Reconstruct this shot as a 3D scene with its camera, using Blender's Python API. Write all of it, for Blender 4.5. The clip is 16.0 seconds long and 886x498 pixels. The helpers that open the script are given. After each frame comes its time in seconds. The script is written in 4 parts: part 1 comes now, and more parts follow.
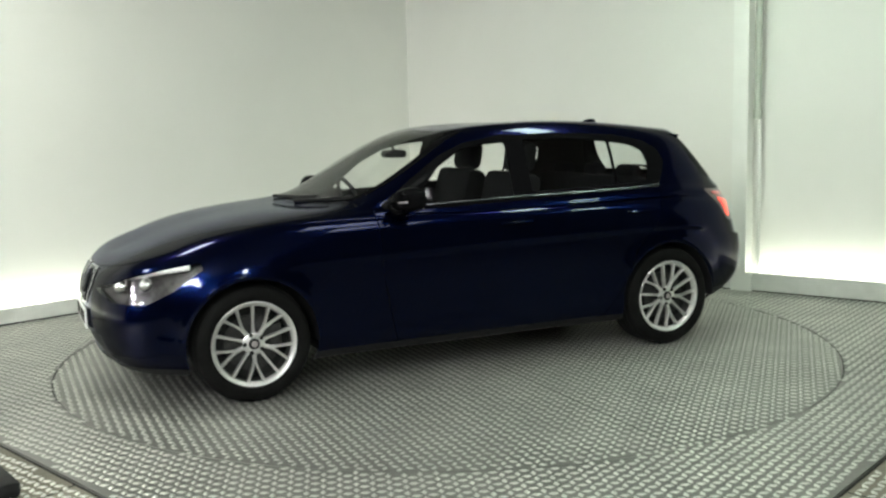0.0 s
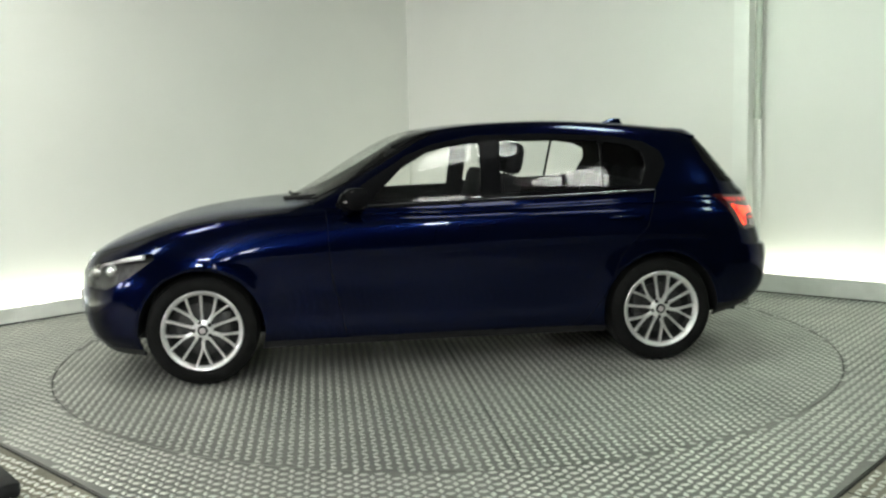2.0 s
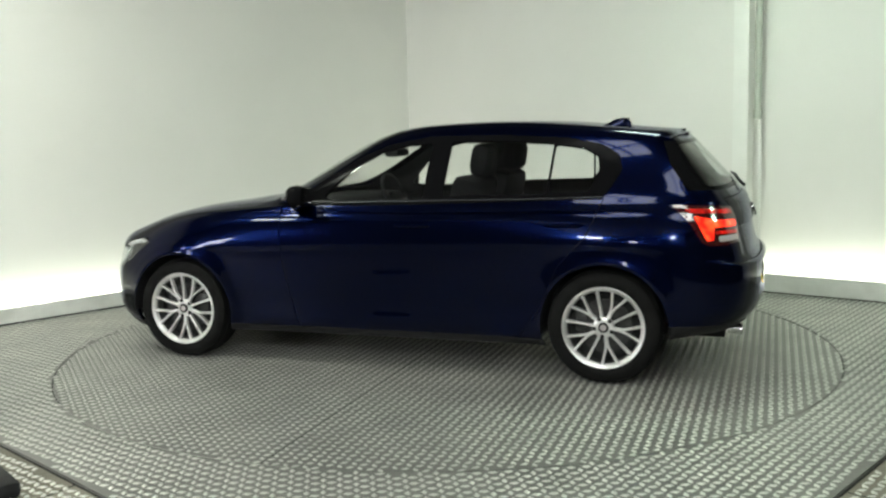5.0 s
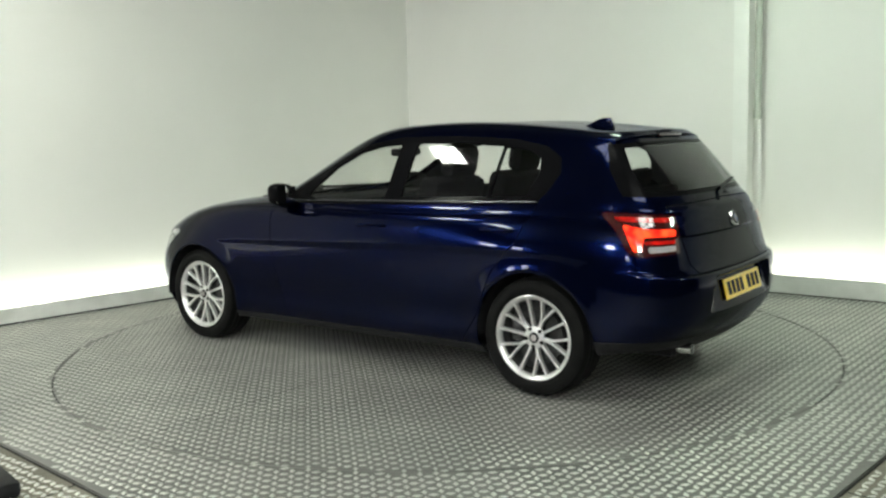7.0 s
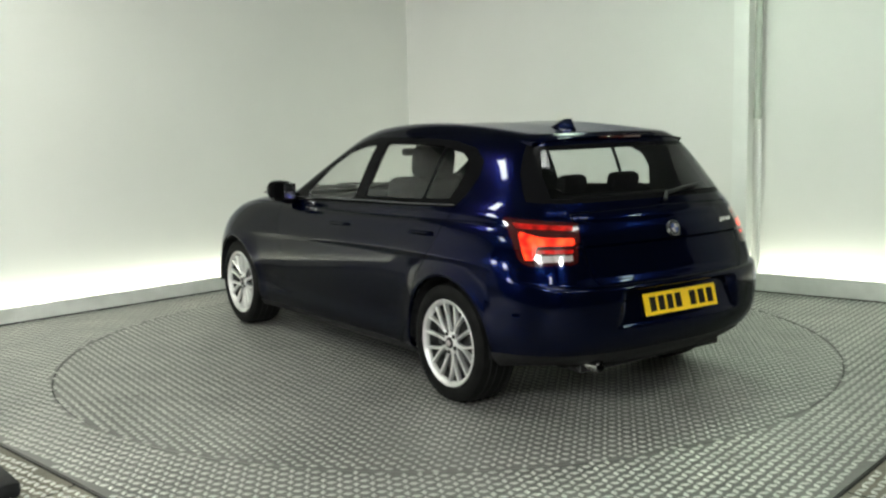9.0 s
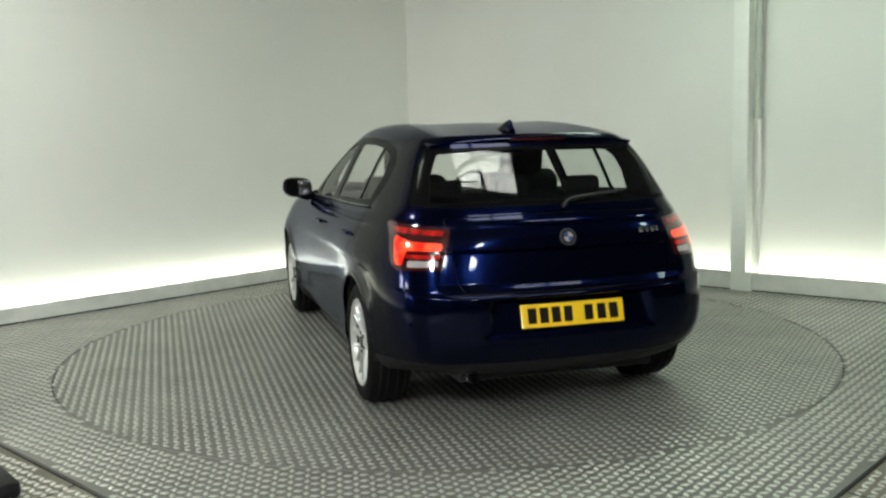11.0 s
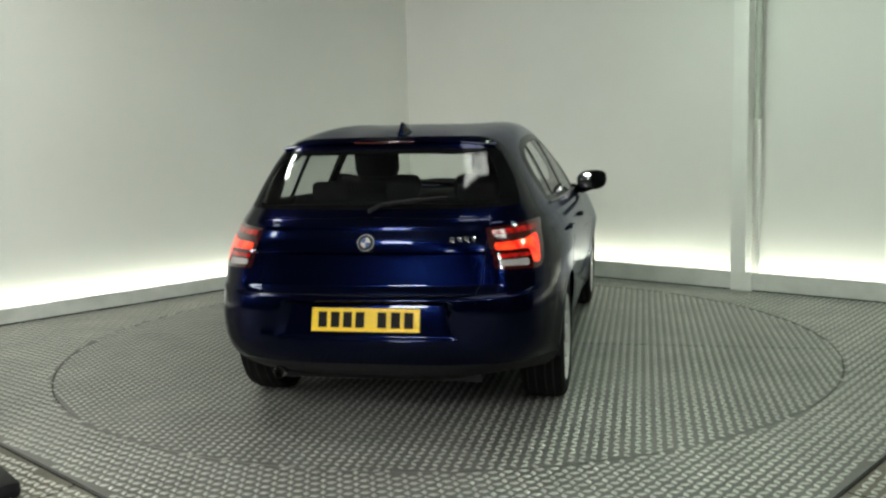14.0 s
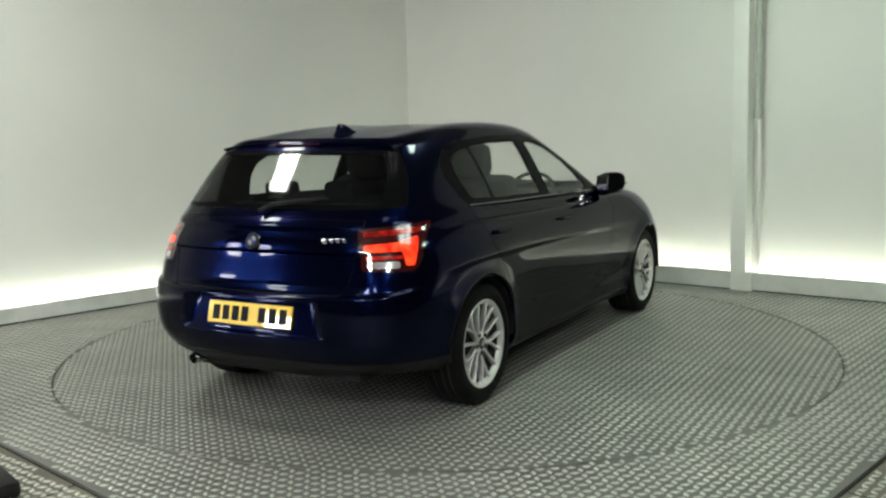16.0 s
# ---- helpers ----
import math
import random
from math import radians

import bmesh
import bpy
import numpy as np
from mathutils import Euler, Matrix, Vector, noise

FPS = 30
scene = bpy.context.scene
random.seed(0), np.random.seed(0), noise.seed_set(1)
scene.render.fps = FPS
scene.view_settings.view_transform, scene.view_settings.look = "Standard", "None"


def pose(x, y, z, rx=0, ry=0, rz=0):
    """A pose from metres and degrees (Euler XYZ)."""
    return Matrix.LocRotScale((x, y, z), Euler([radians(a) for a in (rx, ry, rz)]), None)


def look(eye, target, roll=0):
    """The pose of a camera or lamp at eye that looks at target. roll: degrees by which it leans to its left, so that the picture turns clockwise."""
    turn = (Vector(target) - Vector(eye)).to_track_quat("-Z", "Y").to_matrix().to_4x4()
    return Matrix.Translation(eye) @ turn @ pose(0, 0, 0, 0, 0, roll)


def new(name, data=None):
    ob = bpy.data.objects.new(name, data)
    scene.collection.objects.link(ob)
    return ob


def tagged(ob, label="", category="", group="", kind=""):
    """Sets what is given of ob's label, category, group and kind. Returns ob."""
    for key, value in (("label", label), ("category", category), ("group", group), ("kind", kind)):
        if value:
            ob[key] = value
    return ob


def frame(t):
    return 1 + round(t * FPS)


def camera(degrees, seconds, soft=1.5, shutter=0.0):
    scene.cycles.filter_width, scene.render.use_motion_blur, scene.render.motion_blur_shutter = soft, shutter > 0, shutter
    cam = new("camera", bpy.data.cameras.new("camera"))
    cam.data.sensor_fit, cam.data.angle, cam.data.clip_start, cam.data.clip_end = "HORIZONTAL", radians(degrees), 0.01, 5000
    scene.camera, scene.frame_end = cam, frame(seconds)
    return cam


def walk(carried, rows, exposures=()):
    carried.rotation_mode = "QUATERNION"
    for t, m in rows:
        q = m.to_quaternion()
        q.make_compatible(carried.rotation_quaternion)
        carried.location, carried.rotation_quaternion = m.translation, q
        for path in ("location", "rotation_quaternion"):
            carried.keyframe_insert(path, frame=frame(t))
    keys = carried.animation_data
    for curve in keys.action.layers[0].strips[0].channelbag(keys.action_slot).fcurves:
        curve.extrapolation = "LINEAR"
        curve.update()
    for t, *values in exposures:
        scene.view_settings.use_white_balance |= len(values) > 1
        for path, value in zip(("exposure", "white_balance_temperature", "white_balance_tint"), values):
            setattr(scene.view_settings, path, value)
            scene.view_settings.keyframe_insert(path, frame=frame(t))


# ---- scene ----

# ---------------------------------------------------------------- camera
cam = camera(49.46, 16.0, soft=2.4)
EYE = Vector((0.0, -6.339, 1.437))
YAW, TILT, LEAN = radians(-0.112), radians(-7.31), -1.354
AIM = EYE + Vector((math.sin(YAW) * math.cos(TILT), math.cos(YAW) * math.cos(TILT), math.sin(TILT)))
VIEW = look(EYE, AIM, LEAN)
walk(cam, [(0.0, VIEW), (16.0, VIEW)], exposures=[(0.0, 0.10), (9.0, 0.0), (11.5, -0.27), (12.5, -0.38), (14.5, -0.42), (16.0, -0.34)])

# ---------------------------------------------------------------- world and large lights
world = bpy.data.worlds.new("world")
scene.world = world
world.use_nodes = True
world.node_tree.nodes["Background"].inputs[0].default_value = (0.02, 0.021, 0.02, 1)
world.node_tree.nodes["Background"].inputs[1].default_value = 0.3
STRIP_GLOW = 21.0       # light strip behind the plinth
TUBE_GLOW = 65.0        # ceiling tubes


# ---------------------------------------------------------------- materials
def principled(name, colour, rough=0.5, metal=0.0, coat=0.0, emit=None, emit_strength=0.0):
    m = bpy.data.materials.new(name)
    m.use_nodes = True
    b = m.node_tree.nodes["Principled BSDF"]
    b.inputs["Base Color"].default_value = (*colour, 1)
    b.inputs["Roughness"].default_value = rough
    b.inputs["Metallic"].default_value = metal
    b.inputs["Coat Weight"].default_value = coat
    b.inputs["Coat Roughness"].default_value = 0.03
    if emit:
        b.inputs["Emission Color"].default_value = (*emit, 1)
        b.inputs["Emission Strength"].default_value = emit_strength
    return m


def vary(m, colour_a, colour_b, scale, rough=None, bump=0.0, bump_scale=None, detail=6.0, stretch=(1, 1, 1)):
    """Two-scale noise on colour, roughness and relief, in object metres."""
    nt = m.node_tree
    b = nt.nodes["Principled BSDF"]
    co = nt.nodes.new("ShaderNodeTexCoord")
    mp = nt.nodes.new("ShaderNodeMapping")
    mp.inputs["Scale"].default_value = stretch
    nt.links.new(co.outputs["Object"], mp.inputs["Vector"])
    n1 = nt.nodes.new("ShaderNodeTexNoise")
    n1.inputs["Scale"].default_value, n1.inputs["Detail"].default_value = scale, detail
    nt.links.new(mp.outputs["Vector"], n1.inputs["Vector"])
    ramp = nt.nodes.new("ShaderNodeValToRGB")
    ramp.color_ramp.elements[0].position, ramp.color_ramp.elements[1].position = 0.32, 0.68
    ramp.color_ramp.elements[0].color, ramp.color_ramp.elements[1].color = (*colour_a, 1), (*colour_b, 1)
    nt.links.new(n1.outputs["Fac"], ramp.inputs["Fac"])
    nt.links.new(ramp.outputs["Color"], b.inputs["Base Color"])
    n2 = nt.nodes.new("ShaderNodeTexNoise")
    n2.inputs["Scale"].default_value, n2.inputs["Detail"].default_value = bump_scale or scale * 9, 8.0
    nt.links.new(mp.outputs["Vector"], n2.inputs["Vector"])
    if rough:
        mr = nt.nodes.new("ShaderNodeMapRange")
        mr.inputs["To Min"].default_value, mr.inputs["To Max"].default_value = rough
        nt.links.new(n2.outputs["Fac"], mr.inputs["Value"])
        nt.links.new(mr.outputs["Result"], b.inputs["Roughness"])
    if bump:
        bp = nt.nodes.new("ShaderNodeBump")
        bp.inputs["Strength"].default_value, bp.inputs["Distance"].default_value = bump, 0.004
        nt.links.new(n2.outputs["Fac"], bp.inputs["Height"])
        nt.links.new(bp.outputs["Normal"], b.inputs["Normal"])
    return m


def glass(name, tint, gloss_rough=0.0):
    m = bpy.data.materials.new(name)
    m.use_nodes = True
    nt = m.node_tree
    nt.nodes.clear()
    out = nt.nodes.new("ShaderNodeOutputMaterial")
    mix = nt.nodes.new("ShaderNodeMixShader")
    lw = nt.nodes.new("ShaderNodeLayerWeight")
    lw.inputs["Blend"].default_value = 0.5
    pw = nt.nodes.new("ShaderNodeMath")
    pw.operation = "POWER"
    pw.inputs[1].default_value = 5.0
    fr = nt.nodes.new("ShaderNodeMath")
    fr.operation = "MULTIPLY_ADD"
    fr.inputs[1].default_value, fr.inputs[2].default_value = 0.85, 0.05
    nt.links.new(lw.outputs["Facing"], pw.inputs[0])
    nt.links.new(pw.outputs[0], fr.inputs[0])
    tr = nt.nodes.new("ShaderNodeBsdfTransparent")
    tr.inputs["Color"].default_value = (*tint, 1)
    gl = nt.nodes.new("ShaderNodeBsdfGlossy")
    gl.inputs["Roughness"].default_value = gloss_rough
    nt.links.new(fr.outputs[0], mix.inputs[0])
    nt.links.new(tr.outputs[0], mix.inputs[1])
    nt.links.new(gl.outputs[0], mix.inputs[2])
    nt.links.new(mix.outputs[0], out.inputs[0])
    return m


WALL = vary(principled("painted_wall", (0.72, 0.72, 0.69), 0.65), (0.70, 0.70, 0.67), (0.75, 0.75, 0.72), 0.7, (0.55, 0.75), 0.08, 60)
DARK_WALL = vary(principled("dark_wall_paint", (0.05, 0.05, 0.05), 0.8), (0.04, 0.04, 0.04), (0.06, 0.06, 0.06), 0.8)
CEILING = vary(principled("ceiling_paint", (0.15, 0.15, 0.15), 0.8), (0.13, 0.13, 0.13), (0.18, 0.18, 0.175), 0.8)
PLINTH = vary(principled("plinth_board", (0.6, 0.61, 0.58), 0.6), (0.54, 0.55, 0.52), (0.66, 0.67, 0.64), 5, (0.5, 0.7), 0.1)
COLUMN = vary(principled("column_paint", (0.74, 0.75, 0.72), 0.5), (0.72, 0.73, 0.70), (0.77, 0.78, 0.75), 3, (0.4, 0.6))
PLATE = vary(principled("tread_plate", (0.21, 0.21, 0.2), 0.5, 0.35), (0.105, 0.106, 0.098), (0.175, 0.175, 0.162), 1.3, (0.34, 0.55), 0.12, 40)
PLATE_OUT = vary(principled("tread_plate_worn", (0.2, 0.19, 0.15), 0.5, 0.3), (0.10, 0.092, 0.070), (0.165, 0.152, 0.118), 2.2, (0.4, 0.65), 0.15, 40)
STUD = vary(principled("polished_stud", (0.58, 0.58, 0.56), 0.35, 0.5), (0.41, 0.41, 0.385), (0.56, 0.56, 0.52), 4, (0.25, 0.40))
# near black for joints, and for painted shade at the gap and plinth foot
SEAM = principled("dark_seam_and_shade", (0.006, 0.006, 0.006), 0.9)
PIPE = vary(principled("grey_conduit", (0.42, 0.45, 0.40), 0.6), (0.38, 0.41, 0.36), (0.46, 0.49, 0.44), 8)
STRIP = principled("strip_light", (0.9, 0.9, 0.85), 0.5, emit=(0.96, 1.0, 0.85), emit_strength=STRIP_GLOW)
TUBE = principled("lamp_diffuser", (0.9, 0.9, 0.9), 0.5, emit=(0.94, 1.0, 0.86), emit_strength=TUBE_GLOW)
PANEL = principled("panel_diffuser", (0.9, 0.9, 0.9), 0.5, emit=(0.96, 1.0, 0.93), emit_strength=170.0)
LOW_PANEL = principled("low_panel_diffuser", (0.9, 0.9, 0.9), 0.5, emit=(0.97, 0.97, 1.0), emit_strength=80.0)
SOFT_PANEL = principled("soft_panel_diffuser", (0.9, 0.9, 0.9), 0.5, emit=(0.97, 1.0, 0.93), emit_strength=12.0)
TUBE_GREEN = principled("green_lamp_diffuser", (0.9, 0.9, 0.9), 0.5, emit=(0.76, 1.0, 0.77), emit_strength=TUBE_GLOW * 0.72)
CASE = principled("lamp_case", (0.7, 0.7, 0.7), 0.4)
BLACK_RUBBER = vary(principled("black_rubber", (0.012, 0.012, 0.013), 0.6), (0.009, 0.009, 0.01), (0.018, 0.018, 0.02), 6, (0.5, 0.75), 0.1)


def paint_material():
    m = principled("blue_metallic_paint", (0.003, 0.006, 0.045), 0.21, 0.85, coat=1.0)
    nt = m.node_tree
    b = nt.nodes["Principled BSDF"]
    b.inputs["Coat Weight"].default_value = 0.42
    b.inputs["Coat IOR"].default_value = 1.36
    b.inputs["Specular IOR Level"].default_value = 0.15
    b.inputs["Specular Tint"].default_value = (0.10, 0.15, 0.35, 1)
    co = nt.nodes.new("ShaderNodeTexCoord")
    fl = nt.nodes.new("ShaderNodeTexVoronoi")
    fl.inputs["Scale"].default_value = 900
    nt.links.new(co.outputs["Object"], fl.inputs["Vector"])
    ramp = nt.nodes.new("ShaderNodeValToRGB")
    ramp.color_ramp.elements[0].color = (0.00031, 0.0011, 0.0088, 1)
    ramp.color_ramp.elements[1].color = (0.0008, 0.0036, 0.027, 1)
    nt.links.new(fl.outputs["Color"], ramp.inputs["Fac"])
    nt.links.new(ramp.outputs["Color"], b.inputs["Base Color"])
    n = nt.nodes.new("ShaderNodeTexNoise")
    n.inputs["Scale"].default_value = 3.0
    nt.links.new(co.outputs["Object"], n.inputs["Vector"])
    mr = nt.nodes.new("ShaderNodeMapRange")
    mr.inputs["To Min"].default_value, mr.inputs["To Max"].default_value = 0.02, 0.06
    nt.links.new(n.outputs["Fac"], mr.inputs["Value"])
    nt.links.new(mr.outputs["Result"], b.inputs["Coat Roughness"])
    return m


PAINT = paint_material()
TRIM = principled("gloss_black_trim", (0.004, 0.004, 0.0045), 0.14)
INNER = vary(principled("dark_cabin_trim", (0.010, 0.010, 0.011), 0.8), (0.008, 0.008, 0.009), (0.014, 0.014, 0.015), 20, (0.7, 0.9))
PLASTIC = vary(principled("grained_black_plastic", (0.014, 0.014, 0.015), 0.55), (0.011, 0.011, 0.012), (0.02, 0.02, 0.021), 40, (0.45, 0.65), 0.1)
SEAT = vary(principled("dark_seat_cloth", (0.008, 0.008, 0.009), 0.9), (0.006, 0.006, 0.007), (0.012, 0.012, 0.013), 60, (0.85, 0.95), 0.2)
GLASS = glass("side_glass", (0.96, 0.975, 0.965))
GLASS_DARK = glass("rear_glass", (0.84, 0.88, 0.86))
LENS = glass("clear_lens", (0.92, 0.93, 0.93))
RIM = vary(principled("silver_alloy", (0.78, 0.78, 0.77), 0.3, 0.75), (0.60, 0.60, 0.60), (0.70, 0.70, 0.69), 12, (0.28, 0.40))
# inside of the rim, much darker than its silver face
BARREL = vary(principled("dark_barrel", (0.05, 0.05, 0.05), 0.5, 0.4), (0.03, 0.03, 0.03), (0.07, 0.07, 0.068), 14, (0.45, 0.65))
BRAKE = vary(principled("brake_iron", (0.07, 0.07, 0.07), 0.4, 0.7), (0.03, 0.03, 0.03), (0.055, 0.055, 0.055), 30)
BELT_HIGHLIGHT = principled("belt_highlight_metal", (0.14, 0.145, 0.16), 0.25, 1.0)
CHROME = principled("chrome", (0.75, 0.75, 0.75), 0.12, 1.0)
TYRE = vary(principled("tyre_rubber", (0.005, 0.005, 0.005), 0.7), (0.0035, 0.0035, 0.0035), (0.007, 0.007, 0.007), 14, (0.55, 0.8), 0.1)
RED_LENS = principled("red_lens", (0.035, 0.001, 0.001), 0.12, coat=1.0)


def lamp_glow(name, base, dim, hot, strength, scale):
    """Lit lamp optics: the bulbs and reflector facets glow unevenly behind the lens."""
    m = principled(name, base, 0.15, coat=1.0)
    nt = m.node_tree
    co = nt.nodes.new("ShaderNodeTexCoord")
    n = nt.nodes.new("ShaderNodeTexNoise")
    n.inputs["Scale"].default_value, n.inputs["Detail"].default_value = scale, 1.0
    nt.links.new(co.outputs["Object"], n.inputs["Vector"])
    ramp = nt.nodes.new("ShaderNodeValToRGB")
    ramp.color_ramp.elements[0].position, ramp.color_ramp.elements[1].position = 0.34, 0.66
    ramp.color_ramp.elements[0].color, ramp.color_ramp.elements[1].color = (*dim, 1), (*hot, 1)
    nt.links.new(n.outputs["Fac"], ramp.inputs["Fac"])
    b = nt.nodes["Principled BSDF"]
    nt.links.new(ramp.outputs["Color"], b.inputs["Emission Color"])
    b.inputs["Emission Strength"].default_value = strength
    return m


RED_GLOW = lamp_glow("red_glow", (0.10, 0.003, 0.002), (0.16, 0.001, 0.001), (0.9, 0.012, 0.006), 0.75, 22)
HOT_GLOW = lamp_glow("orange_red_glow", (0.15, 0.006, 0.003), (0.38, 0.004, 0.002), (1.0, 0.055, 0.012), 3.0, 16)
WHITE_LENS = principled("reverse_lens", (0.36, 0.33, 0.33), 0.15, coat=1.0)
REFLECTOR = vary(principled("lamp_reflector", (0.2, 0.19, 0.18), 0.4, 0.8), (0.025, 0.024, 0.024), (0.10, 0.095, 0.095), 18)
YELLOW = vary(principled("yellow_plate", (0.9, 0.58, 0.01), 0.35, coat=1.0), (0.88, 0.55, 0.008), (0.94, 0.62, 0.014), 12)
INK = principled("black_ink", (0.01, 0.008, 0.006), 0.5)
WHITE = principled("white_enamel", (0.75, 0.75, 0.75), 0.3)
BLUE = principled("blue_enamel", (0.01, 0.035, 0.14), 0.3)


for m, level in ((TYRE, 0.08), (PLASTIC, 0.12), (BLACK_RUBBER, 0.2), (INNER, 0.1), (SEAT, 0.05), (TRIM, 0.015), (INK, 0.1)):
    m.node_tree.nodes["Principled BSDF"].inputs["Specular IOR Level"].default_value = level


# ---------------------------------------------------------------- mesh helpers
def mesh_of(bm, name, smooth=True):
    me = bpy.data.meshes.new(name)
    bm.to_mesh(me)
    bm.free()
    if smooth:
        for p in me.polygons:
            p.use_smooth = True
    return me


def part(name, bm, material, parent=None, label="", smooth=True, crisp=35):
    me = mesh_of(bm, name, smooth)
    for m in (material if isinstance(material, (list, tuple)) else [material]):
        me.materials.append(m)
    if smooth and crisp:
        me.set_sharp_from_angle(angle=radians(crisp))
    ob = new(name, me)
    if parent is not None:
        ob.parent = parent
    if label:
        tagged(ob, label)
    return ob


def empty(name, m=Matrix()):
    ob = new(name)
    ob.matrix_basis = m
    return ob


def box(bm, size, at=(0, 0, 0), bevel=0.0, turn=None):
    m = Matrix.Translation(at) @ (turn or Matrix()) @ Matrix.Diagonal((*size, 1))
    r = bmesh.ops.create_cube(bm, size=1, matrix=m)
    if bevel:
        es = list({e for v in r["verts"] for e in v.link_edges})
        bmesh.ops.bevel(bm, geom=es, offset=bevel, segments=2, affect="EDGES", profile=0.5)
    return bm


def ring(bm, profile, n=48, axis="Y", close=True):
    """Turns a profile of (radius, along) round the axis."""
    rows = []
    for r, a in profile:
        row = []
        for k in range(n):
            c, s = math.cos(2 * math.pi * k / n) * r, math.sin(2 * math.pi * k / n) * r
            row.append(bm.verts.new((c, a, s) if axis == "Y" else (c, s, a)))
        rows.append(row)
    pairs = list(zip(rows, rows[1:])) + ([(rows[-1], rows[0])] if close else [])
    for p, q in pairs:
        for k in range(n):
            bm.faces.new((p[k], p[(k + 1) % n], q[(k + 1) % n], q[k]))
    bmesh.ops.recalc_face_normals(bm, faces=bm.faces)
    return bm


def tube(bm, points, radius, n=10, flat=1.0):
    """A round bar through the points."""
    rows = []
    for i, p in enumerate(points):
        p = Vector(p)
        d = (Vector(points[min(i + 1, len(points) - 1)]) - Vector(points[max(i - 1, 0)])).normalized()
        a = d.cross(Vector((0, 0, 1)) if abs(d.z) < 0.9 else Vector((0, 1, 0))).normalized()
        b = d.cross(a)
        rr = radius[i] if isinstance(radius, (list, tuple)) else radius
        rows.append([bm.verts.new(p + (a * math.cos(t) + b * math.sin(t) * flat) * rr) for t in (2 * math.pi * k / n for k in range(n))])
    for p, q in zip(rows, rows[1:]):
        for k in range(n):
            bm.faces.new((p[k], p[(k + 1) % n], q[(k + 1) % n], q[k]))
    bm.faces.new(rows[0])
    bm.faces.new(rows[-1])
    bmesh.ops.recalc_face_normals(bm, faces=bm.faces)
    return bm


# ---------------------------------------------------------------- room
CORNER = Vector((-0.344, 4.003, 0))
LEFT_DIR = Vector((-1.89, -1.94, 0)).normalized()      # along the back-left wall, away from the corner
RIGHT_DIR = Vector((1.70, -1.36, 0)).normalized()      # along the back-right wall
HIGH = 3.6


def wall_between(name, a, b, out, label, thick=0.15, z0=-0.15, material=None):
    """An upright slab whose inner face runs from a to b."""
    bm = bmesh.new()
    d = (b - a).normalized()
    n = Vector((-d.y, d.x, 0))
    if n.dot(out) < 0:
        n = -n
    vs = [bm.verts.new((p.x, p.y, z)) for z in (z0, HIGH) for p in (a, b, b + n * thick, a + n * thick)]
    for f in ((0, 1, 2, 3), (4, 5, 6, 7), (0, 1, 5, 4), (1, 2, 6, 5), (2, 3, 7, 6), (3, 0, 4, 7)):
        bm.faces.new([vs[i] for i in f])
    bmesh.ops.recalc_face_normals(bm, faces=bm.faces)
    return tagged(part(name, bm, material or WALL, smooth=False), label, "wall", kind="structure")


BACK_OFF = 0.15                        # gap between plinth face and wall
N_LEFT = Vector((-LEFT_DIR.y, LEFT_DIR.x, 0))
N_LEFT = N_LEFT if N_LEFT.dot(-CORNER) > 0 else -N_LEFT
N_RIGHT = Vector((-RIGHT_DIR.y, RIGHT_DIR.x, 0))
N_RIGHT = N_RIGHT if N_RIGHT.dot(-CORNER) > 0 else -N_RIGHT


def meet(p, d, q, e):
    k = ((q.x - p.x) * e.y - (q.y - p.y) * e.x) / (d.x * e.y - d.y * e.x)
    return p + d * k


CORNER_WALL = meet(CORNER - N_LEFT * BACK_OFF, LEFT_DIR, CORNER - N_RIGHT * BACK_OFF, RIGHT_DIR)
A = CORNER_WALL + LEFT_DIR * 9.5
B = CORNER_WALL + RIGHT_DIR * 9.5
CN = A + RIGHT_DIR * 9.5
wall_between("wall_west", CORNER_WALL, A, -N_LEFT, "smooth off-white painted studio wall lit from its foot")
wall_between("wall_east", CORNER_WALL, B, -N_RIGHT, "smooth pale green-white painted studio wall lit from its foot")
wall_between("wall_south", A, CN, A - CORNER, "plain dark painted studio wall", material=DARK_WALL)
wall_between("wall_north", B, CN, B - CORNER, "plain dark painted studio wall", material=DARK_WALL)


def slab(name, corners, z0, z1, material, label, category, kind="structure"):
    bm = bmesh.new()
    n = len(corners)
    vs = [bm.verts.new((p[0], p[1], z)) for z in (z0, z1) for p in corners]
    bm.faces.new(vs[:n][::-1])
    bm.faces.new(vs[n:])
    for k in range(n):
        bm.faces.new((vs[k], vs[(k + 1) % n], vs[n + (k + 1) % n], vs[n + k]))
    bmesh.ops.recalc_face_normals(bm, faces=bm.faces)
    return tagged(part(name, bm, material, smooth=False), label, category, kind=kind)


ROOM = [CORNER_WALL, A, CN, B]
N_SOUTH = Vector((-RIGHT_DIR.y, RIGHT_DIR.x, 0))
N_SOUTH = N_SOUTH if N_SOUTH.dot(CORNER - CN) > 0 else -N_SOUTH
N_NORTH = Vector((-LEFT_DIR.y, LEFT_DIR.x, 0))
N_NORTH = N_NORTH if N_NORTH.dot(CORNER - CN) > 0 else -N_NORTH
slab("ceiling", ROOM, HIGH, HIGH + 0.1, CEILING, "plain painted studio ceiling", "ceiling")


